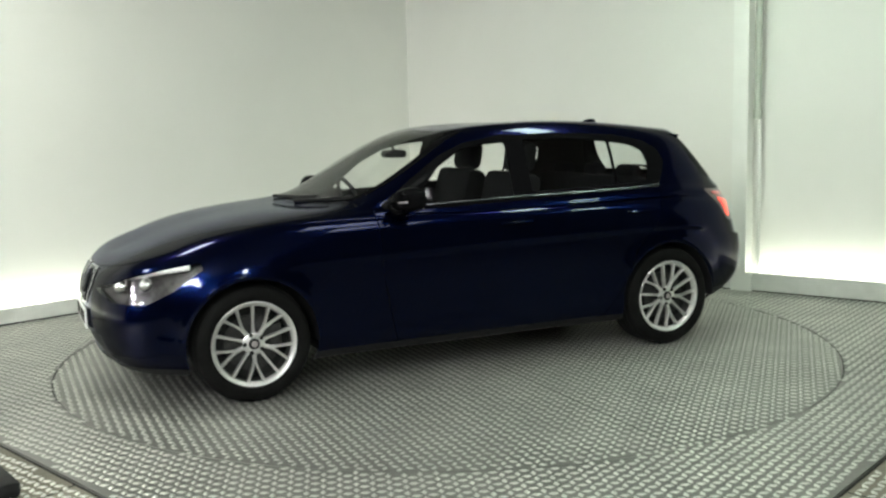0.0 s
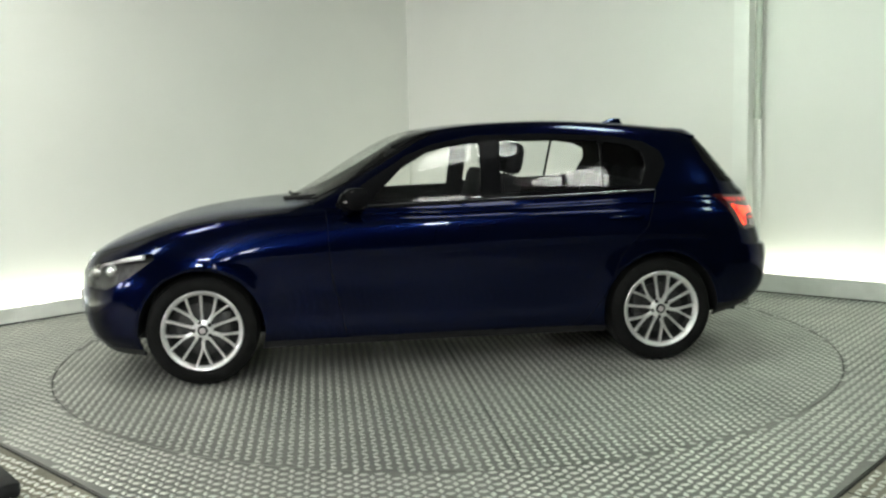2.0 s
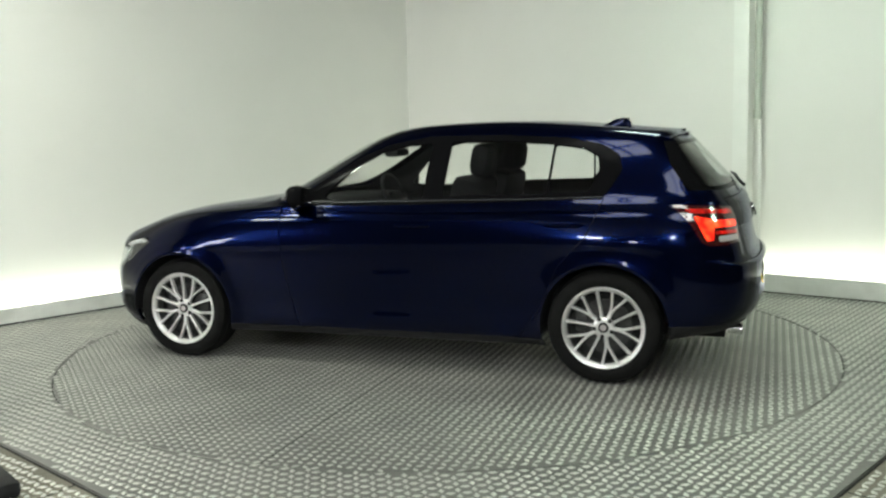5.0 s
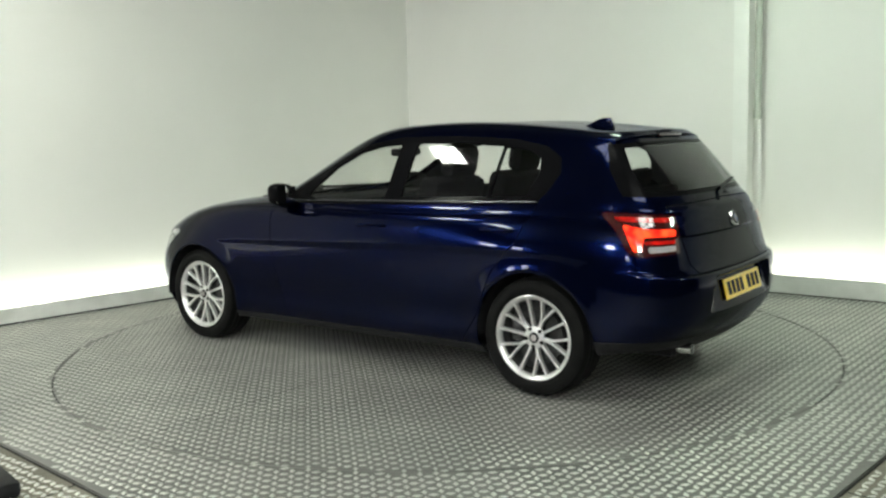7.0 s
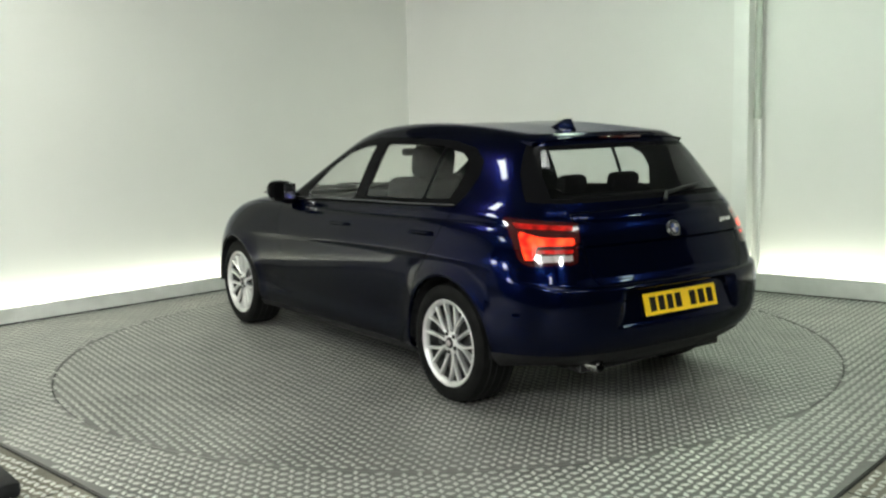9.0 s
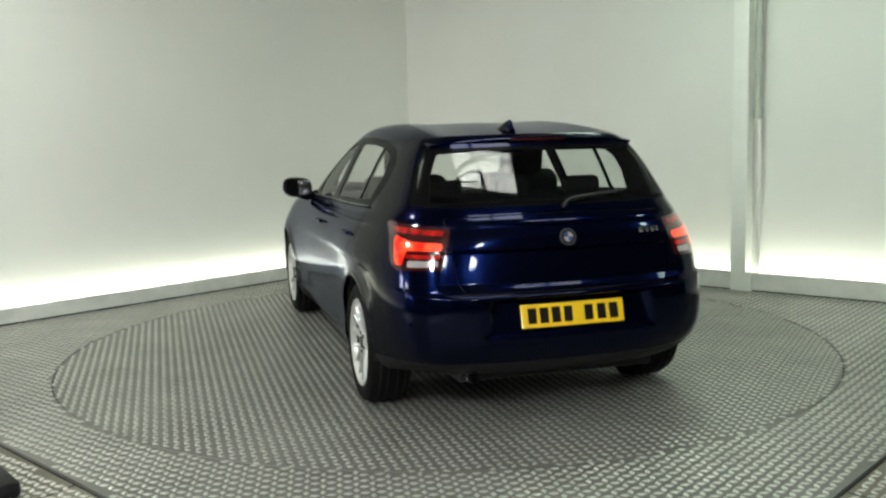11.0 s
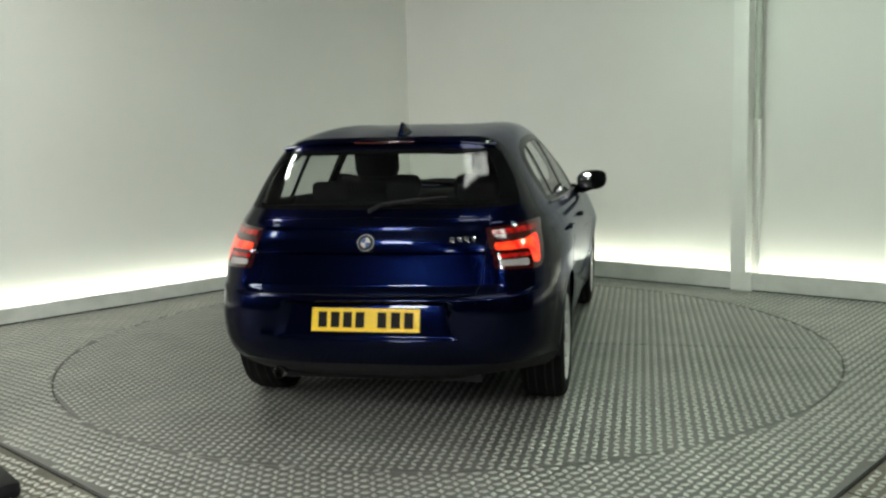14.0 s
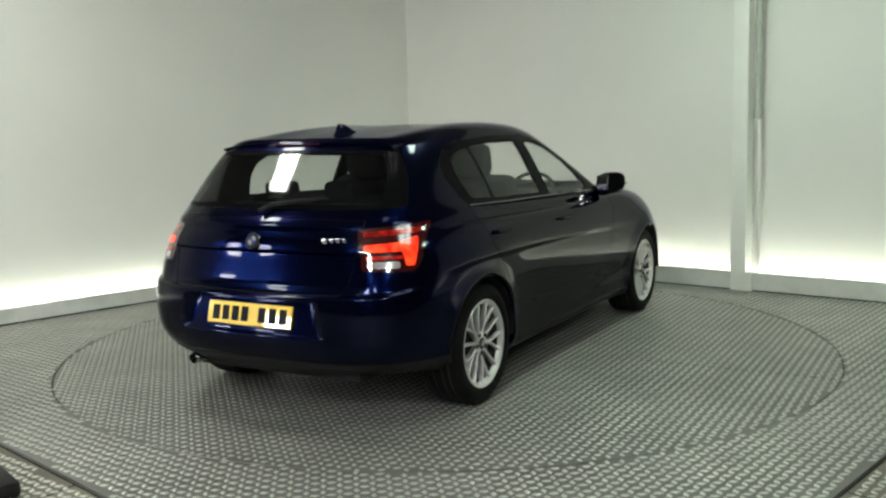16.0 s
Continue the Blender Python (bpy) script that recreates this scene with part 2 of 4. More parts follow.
def plinth(name, p, d, n, length, label, top=0.125):
    """A low upright board in front of the wall, with the light strip behind it."""
    bm = bmesh.new()
    thick = 0.03
    turn = Matrix(((d.x, n.x, 0, 0), (d.y, n.y, 0, 0), (0, 0, 1, 0), (0, 0, 0, 1)))
    mid = p + d * (length / 2) - n * (thick / 2)
    box(bm, (length, thick, top), (mid.x, mid.y, top / 2), 0.004, turn)
    ob = tagged(part(name, bm, PLINTH, smooth=False), label, "plinth", kind="structure")
    bm = bmesh.new()
    mid = p + d * (length / 2) - n * 0.075
    box(bm, (length - 0.3, 0.03, 0.03), (mid.x, mid.y, 0.065), 0.0, turn)
    lamp = tagged(part("light_strip", bm, STRIP, smooth=False), "white glowing light strip hidden behind the low plinth", "light strip", "light strips")
    return ob, lamp


plinth("trim_1", CORNER, LEFT_DIR, N_LEFT, 9.0, "low grey-white plinth board along the wall foot")
plinth("trim_2", CORNER + RIGHT_DIR * 0.08 + N_RIGHT * 0.05, RIGHT_DIR, N_RIGHT, 8.9, "low grey-white plinth board along the wall foot", 0.155)


def foot_shade(p, d, n, length):
    """A dark strip that paints the shade line where the plinth meets the floor."""
    mid = p + d * (length / 2) + n * 0.002
    bm = bmesh.new()
    box(bm, (length, 0.006, 0.010), (mid.x, mid.y, 0.005), 0, Matrix.Rotation(math.atan2(d.y, d.x), 4, "Z"))
    return tagged(part("trim", bm, SEAM, smooth=False), "dark strip standing in for the shade at the plinth foot", "floor joint", kind="structure")


foot_shade(CORNER + RIGHT_DIR * 0.08 + N_RIGHT * 0.05, RIGHT_DIR, N_RIGHT, 8.9)
foot_shade(CORNER, LEFT_DIR, N_LEFT, 8.9)


def column():
    ob = empty("column", Matrix.Translation((2.505, 1.655, 0)))
    ang = math.atan2(RIGHT_DIR.y, RIGHT_DIR.x)
    turn = Matrix.Rotation(ang, 4, "Z")
    bm = bmesh.new()
    box(bm, (0.13, 0.14, HIGH), (0, 0.072, HIGH / 2), 0.006, turn)
    part("post", bm, COLUMN, ob, smooth=False)
    bm = bmesh.new()
    box(bm, (0.14, 0.02, 0.15), (0, -0.006, 0.075), 0.004, turn)
    part("foot_cover", bm, COLUMN, ob, smooth=False)
    return tagged(ob, "white boxed steel column standing against the wall", "column")


column()


def conduit():
    at = Vector((2.505, 1.655, 0)) + RIGHT_DIR * 0.080 - N_RIGHT * 0.05
    ob = empty("conduit_pipe", Matrix.Translation(at))
    bm = bmesh.new()
    tube(bm, [(0, 0, 1.50), (0, 0, 2.6), (0, 0, HIGH)], 0.026, 14)
    part("upper_pipe", bm, PIPE, ob)
    bm = bmesh.new()
    tube(bm, [(0.02, 0, 0.02), (0.02, 0, 1.5)], 0.014, 12)
    part("lower_pipe", bm, COLUMN, ob)
    bm = bmesh.new()
    ring(bm, [(0.016, 1.43), (0.034, 1.435), (0.037, 1.475), (0.034, 1.51), (0.026, 1.515)], 18, "Z", False)
    part("coupling", bm, PIPE, ob)
    return tagged(ob, "grey vertical conduit pipe with a coupling beside the column", "pipe")


conduit()

# ---------------------------------------------------------------- floor and turntable
RADIUS = 2.461
slab("floor", ROOM, -0.25, -0.15, PLATE_OUT, "grey concrete slab under the plates", "floor")


def disc_sheet(name, outline, hole, material, label, category, z=0.0):
    """A flat sheet with a round hole, or a round sheet where there is no outline."""
    bm = bmesh.new()
    n = 192
    rim = [bm.verts.new((math.cos(2 * math.pi * k / n) * hole, math.sin(2 * math.pi * k / n) * hole, z)) for k in range(n)]
    low = [bm.verts.new((v.co.x, v.co.y, z - 0.05)) for v in rim]
    for k in range(n):
        bm.faces.new((rim[k], low[k], low[(k + 1) % n], rim[(k + 1) % n]))
    if outline is None:
        bm.faces.new(rim)
    else:
        far = []
        for k in range(n):
            a = 2 * math.pi * k / n
            d = Vector((math.cos(a), math.sin(a), 0))
            best = 99.0
            for p, q in zip(outline, outline[1:] + outline[:1]):
                e = q - p
                den = d.x * e.y - d.y * e.x
                if abs(den) < 1e-9:
                    continue
                r = (p.x * e.y - p.y * e.x) / den
                s = (p.x * d.y - p.y * d.x) / den
                if r > 0 and -1e-6 <= s <= 1 + 1e-6:
                    best = min(best, r)
            far.append(bm.verts.new((d.x * best, d.y * best, z)))
        for k in range(n):
            bm.faces.new((rim[k], rim[(k + 1) % n], far[(k + 1) % n], far[k]))
        base = [bm.verts.new((v.co.x, v.co.y, z - 0.02)) for v in far]
        for k in range(n):
            bm.faces.new((far[k], far[(k + 1) % n], base[(k + 1) % n], base[k]))
    bmesh.ops.recalc_face_normals(bm, faces=bm.faces)
    return tagged(part(name, bm, material, smooth=False), label, category, kind="structure")


# the raised platform: bounded by the two walls and by two edges that meet under the camera
EDGE_L, EDGE_LD = Vector((-1.85, -2.20, 0)), Vector((0.72, -0.69, 0)).normalized()
EDGE_R, EDGE_RD = Vector((1.69, -2.57, 0)), Vector((0.67, 0.74, 0)).normalized()
FRONT = meet(EDGE_L, EDGE_LD, EDGE_R, EDGE_RD)
FAR_L = meet(EDGE_L, EDGE_LD, CORNER, LEFT_DIR)
FAR_R = meet(EDGE_R, EDGE_RD, CORNER, RIGHT_DIR)
PLATFORM = [CORNER.copy(), FAR_L, FRONT, FAR_R]
platform = disc_sheet("ground", PLATFORM, RADIUS + 0.009, PLATE, "grey aluminium tread plate floor round the turntable", "floor")
slab("pavement", ROOM, -0.15, -0.016, PLATE_OUT, "worn brownish tread plate floor beyond the platform edge", "floor")

# near-black sheet just below the gap; its colour supplies the gap's shade
slab("gap_shade_sheet", [(math.cos(a) * (RADIUS + 0.06), math.sin(a) * (RADIUS + 0.06)) for a in (2 * math.pi * k / 96 for k in range(96))], -0.02, -0.010, SEAM, "dark sheet standing in for the shade in the turntable gap", "pit")
turntable = empty("turntable")
tagged(turntable, "round aluminium tread plate vehicle turntable, slowly turning", "turntable")
top = disc_sheet("deck", None, RADIUS, PLATE, "", "")
for key in ("category", "kind"):
    if key in top:
        del top[key]
top.parent = turntable


def studs(name, inside, reach, angle, parent, z=0.0, pitch=0.047, size=1.0, near=None, owner=None):
    """Raised lens-shaped studs in two crossing directions, as on tread plate."""
    verts, faces, single = [], [], []
    ca, sa = math.cos(angle), math.sin(angle)
    n = int(reach / pitch)
    long, wide, high = 0.0235 * size, 0.0135 * size, 0.0062 * size
    for i in range(-n, n + 1):
        for j in range(-n, n + 1):
            gx, gy = i * pitch, j * pitch
            x, y = ca * gx - sa * gy, sa * gx + ca * gy
            if not inside(x, y):
                continue
            t = angle + (math.pi / 4 if (i + j) % 2 else -math.pi / 4)
            if near and near(x, y):
                single.append((x, y, t))
                continue
            c, s = math.cos(t), math.sin(t)
            k = len(verts)
            for a, b, h in ((long, 0, 0), (0, wide, 0), (-long, 0, 0), (0, -wide, 0), (long * 0.45, 0, high), (-long * 0.45, 0, high)):
                verts.append((x + c * a - s * b, y + s * a + c * b, z + h))
            faces += [(k, k + 1, k + 4), (k + 1, k + 5, k + 4), (k + 1, k + 2, k + 5), (k + 2, k + 3, k + 5), (k + 3, k + 4, k + 5), (k + 3, k, k + 4)]
    me = bpy.data.meshes.new(name)
    me.from_pydata(verts, [], faces)
    me.materials.append(STUD)
    me.polygons.foreach_set("use_smooth", [True] * len(me.polygons))
    ob = new(name, me)
    if parent:
        ob.parent = parent
    tagged(ob, "small raised bright studs of tread plate", "", kind="stuff")
    if single:
        one = bpy.data.meshes.new("stud")
        shape = ((long, 0, 0), (0, wide, 0), (-long, 0, 0), (0, -wide, 0), (long * 0.45, 0, high), (-long * 0.45, 0, high))
        one.from_pydata(shape, [], [(0, 1, 4), (1, 5, 4), (1, 2, 5), (2, 3, 5), (3, 4, 5), (3, 0, 4)])
        one.materials.append(STUD)
        one.polygons.foreach_set("use_smooth", [True] * len(one.polygons))
        for x, y, t in single:
            piece = new("stud", one)
            piece.parent = owner
            piece.matrix_basis = Matrix.Translation((x, y, z)) @ Matrix.Rotation(t, 4, "Z")
    return ob


def side_of(p, d, x, y):
    return d.x * (y - p.y) - d.y * (x - p.x)


def on_platform(x, y):
    if x * x + y * y < (RADIUS + 0.018) ** 2:
        return False
    ok = side_of(EDGE_L, EDGE_LD, x, y) > 0.018 and side_of(EDGE_R, EDGE_RD, x, y) > 0.018
    return ok and (Vector((x, y, 0)) - CORNER).dot(N_LEFT) > 0.02 and (Vector((x, y, 0)) - CORNER).dot(N_RIGHT) > 0.02


def off_platform(x, y):
    q = Vector((x, y, 0)) - CORNER_WALL
    if q.dot(N_LEFT) < 0.25 or q.dot(N_RIGHT) < 0.25 or (Vector((x, y, 0)) - CN).dot(N_SOUTH) < 0.1 or (Vector((x, y, 0)) - CN).dot(N_NORTH) < 0.1:
        return False
    return side_of(EDGE_L, EDGE_LD, x, y) < -0.03 or side_of(EDGE_R, EDGE_RD, x, y) < -0.03


studs("tread_studs", lambda x, y: x * x + y * y < (RADIUS - 0.004) ** 2 and abs(x - 0.02) > 0.012, 2.5, 0.0, turntable, size=0.9)
studs("floor_studs", on_platform, 6.0, math.atan2(RIGHT_DIR.y, RIGHT_DIR.x), None, near=lambda x, y: -2.93 < y < -2.62 and abs(x) < 1.15, owner=platform)
studs("floor_studs", off_platform, 10.0, math.atan2(RIGHT_DIR.y, RIGHT_DIR.x), None, -0.016)


def seams():
    for a, b in (((0.02, -RADIUS), (0.02, RADIUS)),):
        bm = bmesh.new()
        d = Vector(b) - Vector(a)
        box(bm, (d.length, 0.003, 0.002), ((a[0] + b[0]) / 2, (a[1] + b[1]) / 2, 0.0005), 0, Matrix.Rotation(math.atan2(d.y, d.x), 4, "Z"))
        part("plate_joint", bm, SEAM, turntable, smooth=False)
    for a, d, l in ((Vector((-1.565, -2.48)), Vector((-0.11, -0.17)), 1.5), (Vector((1.545, -2.75)), Vector((0.62, -0.60)), 1.5)):
        bm = bmesh.new()
        e = a + d.normalized() * l / 2
        box(bm, (l, 0.008, 0.002), (e.x, e.y, -0.0155), 0, Matrix.Rotation(math.atan2(d.y, d.x), 4, "Z"))
        tagged(part("trim", bm, SEAM, smooth=False), "dark joint between two floor plates", "floor joint", kind="structure")


seams()


def edge_gap(p, d):
    """The dark open joint along an edge of the platform."""
    bm = bmesh.new()
    n = Vector((d.y, -d.x, 0))
    n = n if n.dot(p) > 0 else -n
    e = p + n * 0.005
    box(bm, (4.5, 0.007, 0.003), (e.x, e.y, -0.0145), 0, Matrix.Rotation(math.atan2(d.y, d.x), 4, "Z"))
    return tagged(part("trim", bm, SEAM, smooth=False), "dark open joint along the platform edge", "floor joint", kind="structure")


edge_gap(EDGE_L, EDGE_LD)
edge_gap(EDGE_R, EDGE_RD)


def rubber_block():
    bm = bmesh.new()
    box(bm, (0.30, 0.20, 0.07), (0, 0, 0.035), 0.022)
    ob = part("rubber_block", bm, BLACK_RUBBER)
    ob.matrix_basis = pose(-1.905, -2.55, -0.016, 0, 0, -50)
    return tagged(ob, "black rounded rubber block lying on the floor", "rubber block")


rubber_block()


def ceiling_lamp(x, y, turn, glow, size=(0.75, 0.36), z=None):
    ob = empty("ceiling_light", pose(x, y, HIGH if z is None else z, 0, 0, turn))
    bm = bmesh.new()
    box(bm, (size[0] + 0.06, size[1] + 0.06, 0.08), (0, 0, -0.042), 0.008)
    part("case", bm, CASE, ob, smooth=False)
    bm = bmesh.new()
    box(bm, (size[0], size[1], 0.02), (0, 0, -0.09), 0.004)
    part("diffuser", bm, glow, ob, "white glowing diffuser", smooth=False)
    return tagged(ob, "white fluorescent ceiling light panel, switched on", "ceiling light", "ceiling lights")


for along, wall_dir, wall_n, glow in ((4.9, LEFT_DIR, N_LEFT, TUBE), (7.2, LEFT_DIR, N_LEFT, TUBE), (3.9, RIGHT_DIR, N_RIGHT, TUBE_GREEN), (7.6, RIGHT_DIR, N_RIGHT, TUBE_GREEN)):
    spot = CORNER + wall_dir * along + wall_n * 1.8
    ceiling_lamp(spot.x, spot.y, math.degrees(math.atan2(wall_dir.y, wall_dir.x)), glow)


def studio_lamp(x, y, z, target, glow, label, wide):
    """A light panel on a floor stand, turned towards the stage."""
    m = look((x, y, z), target)
    ob = empty("studio_light", m)
    bm = bmesh.new()
    box(bm, (wide + 0.08, 0.43, 0.08), (0, 0, 0.045), 0.01)
    part("case", bm, CASE, ob, smooth=False)
    for k in (-1, 1):
        bm = bmesh.new()
        box(bm, (wide, 0.17, 0.02), (0, k * 0.115, -0.006), 0.004)
        part("diffuser", bm, glow, ob, "white glowing diffuser", smooth=False)
    # an upright floor stand behind the case, in the lamp's own space
    back = m.inverted()
    foot = Vector((x, y, 0)) + Vector((m.col[2].x, m.col[2].y, 0)).normalized() * 0.16
    low = -0.012
    bm = bmesh.new()
    tube(bm, [back @ Vector((foot.x, foot.y, low)), back @ Vector((foot.x, foot.y, z * 0.5)), back @ Vector((foot.x, foot.y, z))], 0.016, 10)
    part("pole", bm, PLASTIC, ob, "black stand pole")
    bm = bmesh.new()
    tube(bm, [back @ Vector((foot.x, foot.y, z - 0.01)), Vector((0, 0, 0.08))], 0.014, 8)
    part("bracket", bm, PLASTIC, ob)
    for n in range(3):
        a = 2 * math.pi * n / 3
        bm = bmesh.new()
        tube(bm, [back @ Vector((foot.x, foot.y, 0.30)), back @ Vector((foot.x + math.cos(a) * 0.32, foot.y + math.sin(a) * 0.32, low))], 0.011, 8)
        part("leg", bm, PLASTIC, ob)
    return tagged(ob, label, "studio light", "studio lights")


def skylight_panel(x, y, turn):
    """A ceiling light over the front of the stage: four diffusers between dark crossed bars."""
    ob = empty("ceiling_panel", pose(x, y, HIGH, 0, 0, turn))
    bm = bmesh.new()
    box(bm, (1.02, 0.92, 0.07), (0, 0, -0.037), 0.008)
    part("case", bm, CASE, ob, smooth=False)
    for i in (-1, 1):
        for j in (-1, 1):
            bm = bmesh.new()
            box(bm, (0.46, 0.41, 0.02), (i * 0.245, j * 0.22, -0.08), 0.004)
            part("diffuser", bm, SOFT_PANEL, ob, "white glowing diffuser", smooth=False)
    bm = bmesh.new()
    box(bm, (0.05, 0.92, 0.06), (0, 0, -0.11), 0.004)
    part("bar", bm, SEAM, ob, "dark bar under the panel", smooth=False)
    bm = bmesh.new()
    box(bm, (1.25, 0.05, 0.06), (0, 0, -0.17), 0.004, Matrix.Rotation(radians(24), 4, "Z"))
    part("brace", bm, SEAM, ob, "dark diagonal brace under the panel", smooth=False)
    return tagged(ob, "square white ceiling light panel with dark bars, switched on", "ceiling light", "ceiling lights")


skylight_panel(0.6, -1.8, 14)
skylight_panel(2.0, -3.0, 30)
studio_lamp(-1.9, -6.3, 3.0, (1.2, 1.6, 1.3), PANEL, "white light panel on a tall black floor stand, switched on", 0.80)
for x, y in ((-5.28, -2.69), (-5.0, -3.53)):
    studio_lamp(x, y, 1.30, (-1.0, -1.7, 0.6), LOW_PANEL, "low white light panel on a black floor stand, switched on", 0.34)
studio_lamp(-0.55, -7.2, 2.09, (-0.1, -2.0, 0.6), LOW_PANEL, "small white light panel on a black floor stand, switched on", 0.28)
studio_lamp(1.4, -6.7, 3.0, (-0.5, 1.0, 1.2), PANEL, "white light panel on a tall black floor stand, switched on", 0.32)

# ---------------------------------------------------------------- the car
# the turn of table and car, in degrees, over the clip
TURN = [(0, 205.0), (1, 196.2), (2, 187.4), (3, 178.6), (4, 169.7), (5.25, 158.6), (6.5, 147.5), (7.5, 138.5), (8.5, 129.5), (9, 125.0), (10.25, 113.4),
        (11.5, 101.7), (12, 97.2), (12.5, 92.6), (13, 87.9), (13.5, 83.1), (14, 78.3), (14.5, 73.6), (15, 69.1), (15.5, 64.8), (16, 60.6)]
CAR_ON_TABLE = pose(0.154, -0.030, 0.0)
AXLE, HUB_Z, TYRE_R = 1.345, 0.317, 0.317

# Styling lines of the left half: one entry per line from sill (0) to the middle of the roof (8);
# stations go from the middle of the nose round the side to the middle of the tail.
LINE_X = (
    (1.99, 1.972, 1.88, 1.752, 1.6, 1.345, 1.02, 0.72, 0.46, 0.14, -0.1, -0.38, -0.78, -1.2, -1.58, -1.8, -1.95, -2.03, -2.05),
    (2.1, 2.072, 1.96, 1.802, 1.62, 1.345, 1.02, 0.72, 0.46, 0.14, -0.1, -0.38, -0.78, -1.2, -1.6, -1.865, -2.04, -2.11, -2.125),
    (2.12, 2.092, 1.97, 1.817, 1.62, 1.345, 1.02, 0.72, 0.46, 0.14, -0.1, -0.38, -0.78, -1.2, -1.6, -1.895, -2.07, -2.135, -2.15),
    (2.1, 2.072, 1.95, 1.802, 1.61, 1.345, 1.02, 0.72, 0.46, 0.14, -0.1, -0.38, -0.78, -1.2, -1.6, -1.885, -2.065, -2.13, -2.142),
    (2.06, 2.03, 1.95, 1.80, 1.59, 1.335, 1.02, 0.72, 0.46, 0.14, -0.10, -0.38, -0.78, -1.20, -1.58, -1.86, -2.02, -2.08, -2.10),
    (2.01, 1.97, 1.89, 1.75, 1.56, 1.315, 1.01, 0.70, 0.47, 0.14, -0.10, -0.38, -0.78, -1.20, -1.55, -1.80, -1.95, -2.02, -2.04),
    (1.97, 1.92, 1.83, 1.70, 1.53, 1.29, 1.00, 0.74, 0.42, 0.10, -0.12, -0.38, -0.78, -1.20, -1.49, -1.62, -1.685, -1.71, -1.72),
    (1.93, 1.87, 1.78, 1.66, 1.50, 1.27, 1.00, 0.86, 0.62, 0.28, 0.01, -0.36, -0.78, -1.19, -1.45, -1.57, -1.64, -1.67, -1.685),
    (1.91, 1.845, 1.755, 1.64, 1.48, 1.25, 1.00, 0.91, 0.68, 0.33, 0.04, -0.36, -0.78, -1.18, -1.43, -1.55, -1.62, -1.655, -1.67))
LINE_Y = (
    (0, 0.35, 0.60, 0.72, 0.79, 0.81, 0.80, 0.79, 0.79, 0.79, 0.79, 0.79, 0.79, 0.81, 0.80, 0.73, 0.58, 0.33, 0),
    (0, 0.36, 0.64, 0.78, 0.845, 0.865, 0.85, 0.84, 0.84, 0.84, 0.84, 0.84, 0.845, 0.870, 0.855, 0.79, 0.63, 0.34, 0),
    (0, 0.36, 0.64, 0.79, 0.855, 0.882, 0.868, 0.858, 0.855, 0.855, 0.855, 0.855, 0.86, 0.882, 0.868, 0.81, 0.65, 0.35, 0),
    (0, 0.35, 0.62, 0.77, 0.845, 0.877, 0.877, 0.872, 0.870, 0.870, 0.870, 0.870, 0.872, 0.880, 0.862, 0.80, 0.64, 0.35, 0),
    (0, 0.32, 0.57, 0.70, 0.775, 0.815, 0.835, 0.840, 0.845, 0.848, 0.850, 0.850, 0.850, 0.846, 0.825, 0.765, 0.605, 0.33, 0),
    (0, 0.26, 0.47, 0.58, 0.66, 0.70, 0.73, 0.755, 0.765, 0.772, 0.776, 0.778, 0.778, 0.772, 0.750, 0.695, 0.555, 0.31, 0),
    (0, 0.2, 0.36, 0.44, 0.49, 0.52, 0.56, 0.655, 0.69, 0.625, 0.582, 0.577, 0.578, 0.576, 0.563, 0.535, 0.456, 0.262, 0),
    (0, 0.1, 0.18, 0.22, 0.245, 0.26, 0.29, 0.37, 0.42, 0.37, 0.33, 0.328, 0.327, 0.326, 0.32, 0.305, 0.26, 0.15, 0),
    (0,) * 19)
LINE_Z = (
    (0.175, 0.175, 0.175, 0.175, 0.18, 0.19, 0.19, 0.19, 0.19, 0.19, 0.19, 0.19, 0.19, 0.2, 0.24, 0.265, 0.27, 0.265, 0.265),
    (0.29, 0.29, 0.29, 0.3, 0.3, 0.3, 0.29, 0.28, 0.28, 0.28, 0.28, 0.28, 0.28, 0.3, 0.32, 0.35, 0.35, 0.35, 0.35),
    (0.49, 0.49, 0.50, 0.51, 0.52, 0.52, 0.50, 0.49, 0.49, 0.49, 0.49, 0.49, 0.50, 0.52, 0.53, 0.53, 0.53, 0.53, 0.53),
    (0.615, 0.615, 0.62, 0.63, 0.66, 0.70, 0.72, 0.725, 0.73, 0.735, 0.74, 0.745, 0.75, 0.755, 0.74, 0.70, 0.675, 0.67, 0.67),
    (0.695, 0.7036, 0.7272, 0.757, 0.8132, 0.872, 0.9072, 0.91, 0.915, 0.92, 0.92, 0.925, 0.93, 0.935, 0.92, 0.88, 0.86, 0.86, 0.86),
    (0.74, 0.7566, 0.7882, 0.822, 0.8792, 0.927, 0.9582, 0.975, 0.99, 1, 1.005, 1.01, 1.015, 1.025, 1.03, 1.02, 1.01, 1.01, 1.01),
    (0.76, 0.7828, 0.8156, 0.861, 0.9086, 0.951, 0.9806, 1.005, 1.115, 1.275, 1.365, 1.395, 1.4, 1.383, 1.36, 1.352, 1.352, 1.354, 1.356),
    (0.775, 0.7966, 0.8332, 0.877, 0.9192, 0.962, 0.9832, 0.992, 1.11, 1.305, 1.403, 1.434, 1.44, 1.411, 1.382, 1.372, 1.369, 1.369, 1.369),
    (0.78, 0.8048, 0.8396, 0.881, 0.9206, 0.96, 0.9826, 0.985, 1.095, 1.311, 1.416, 1.445, 1.451, 1.422, 1.39, 1.38, 1.375, 1.373, 1.372))


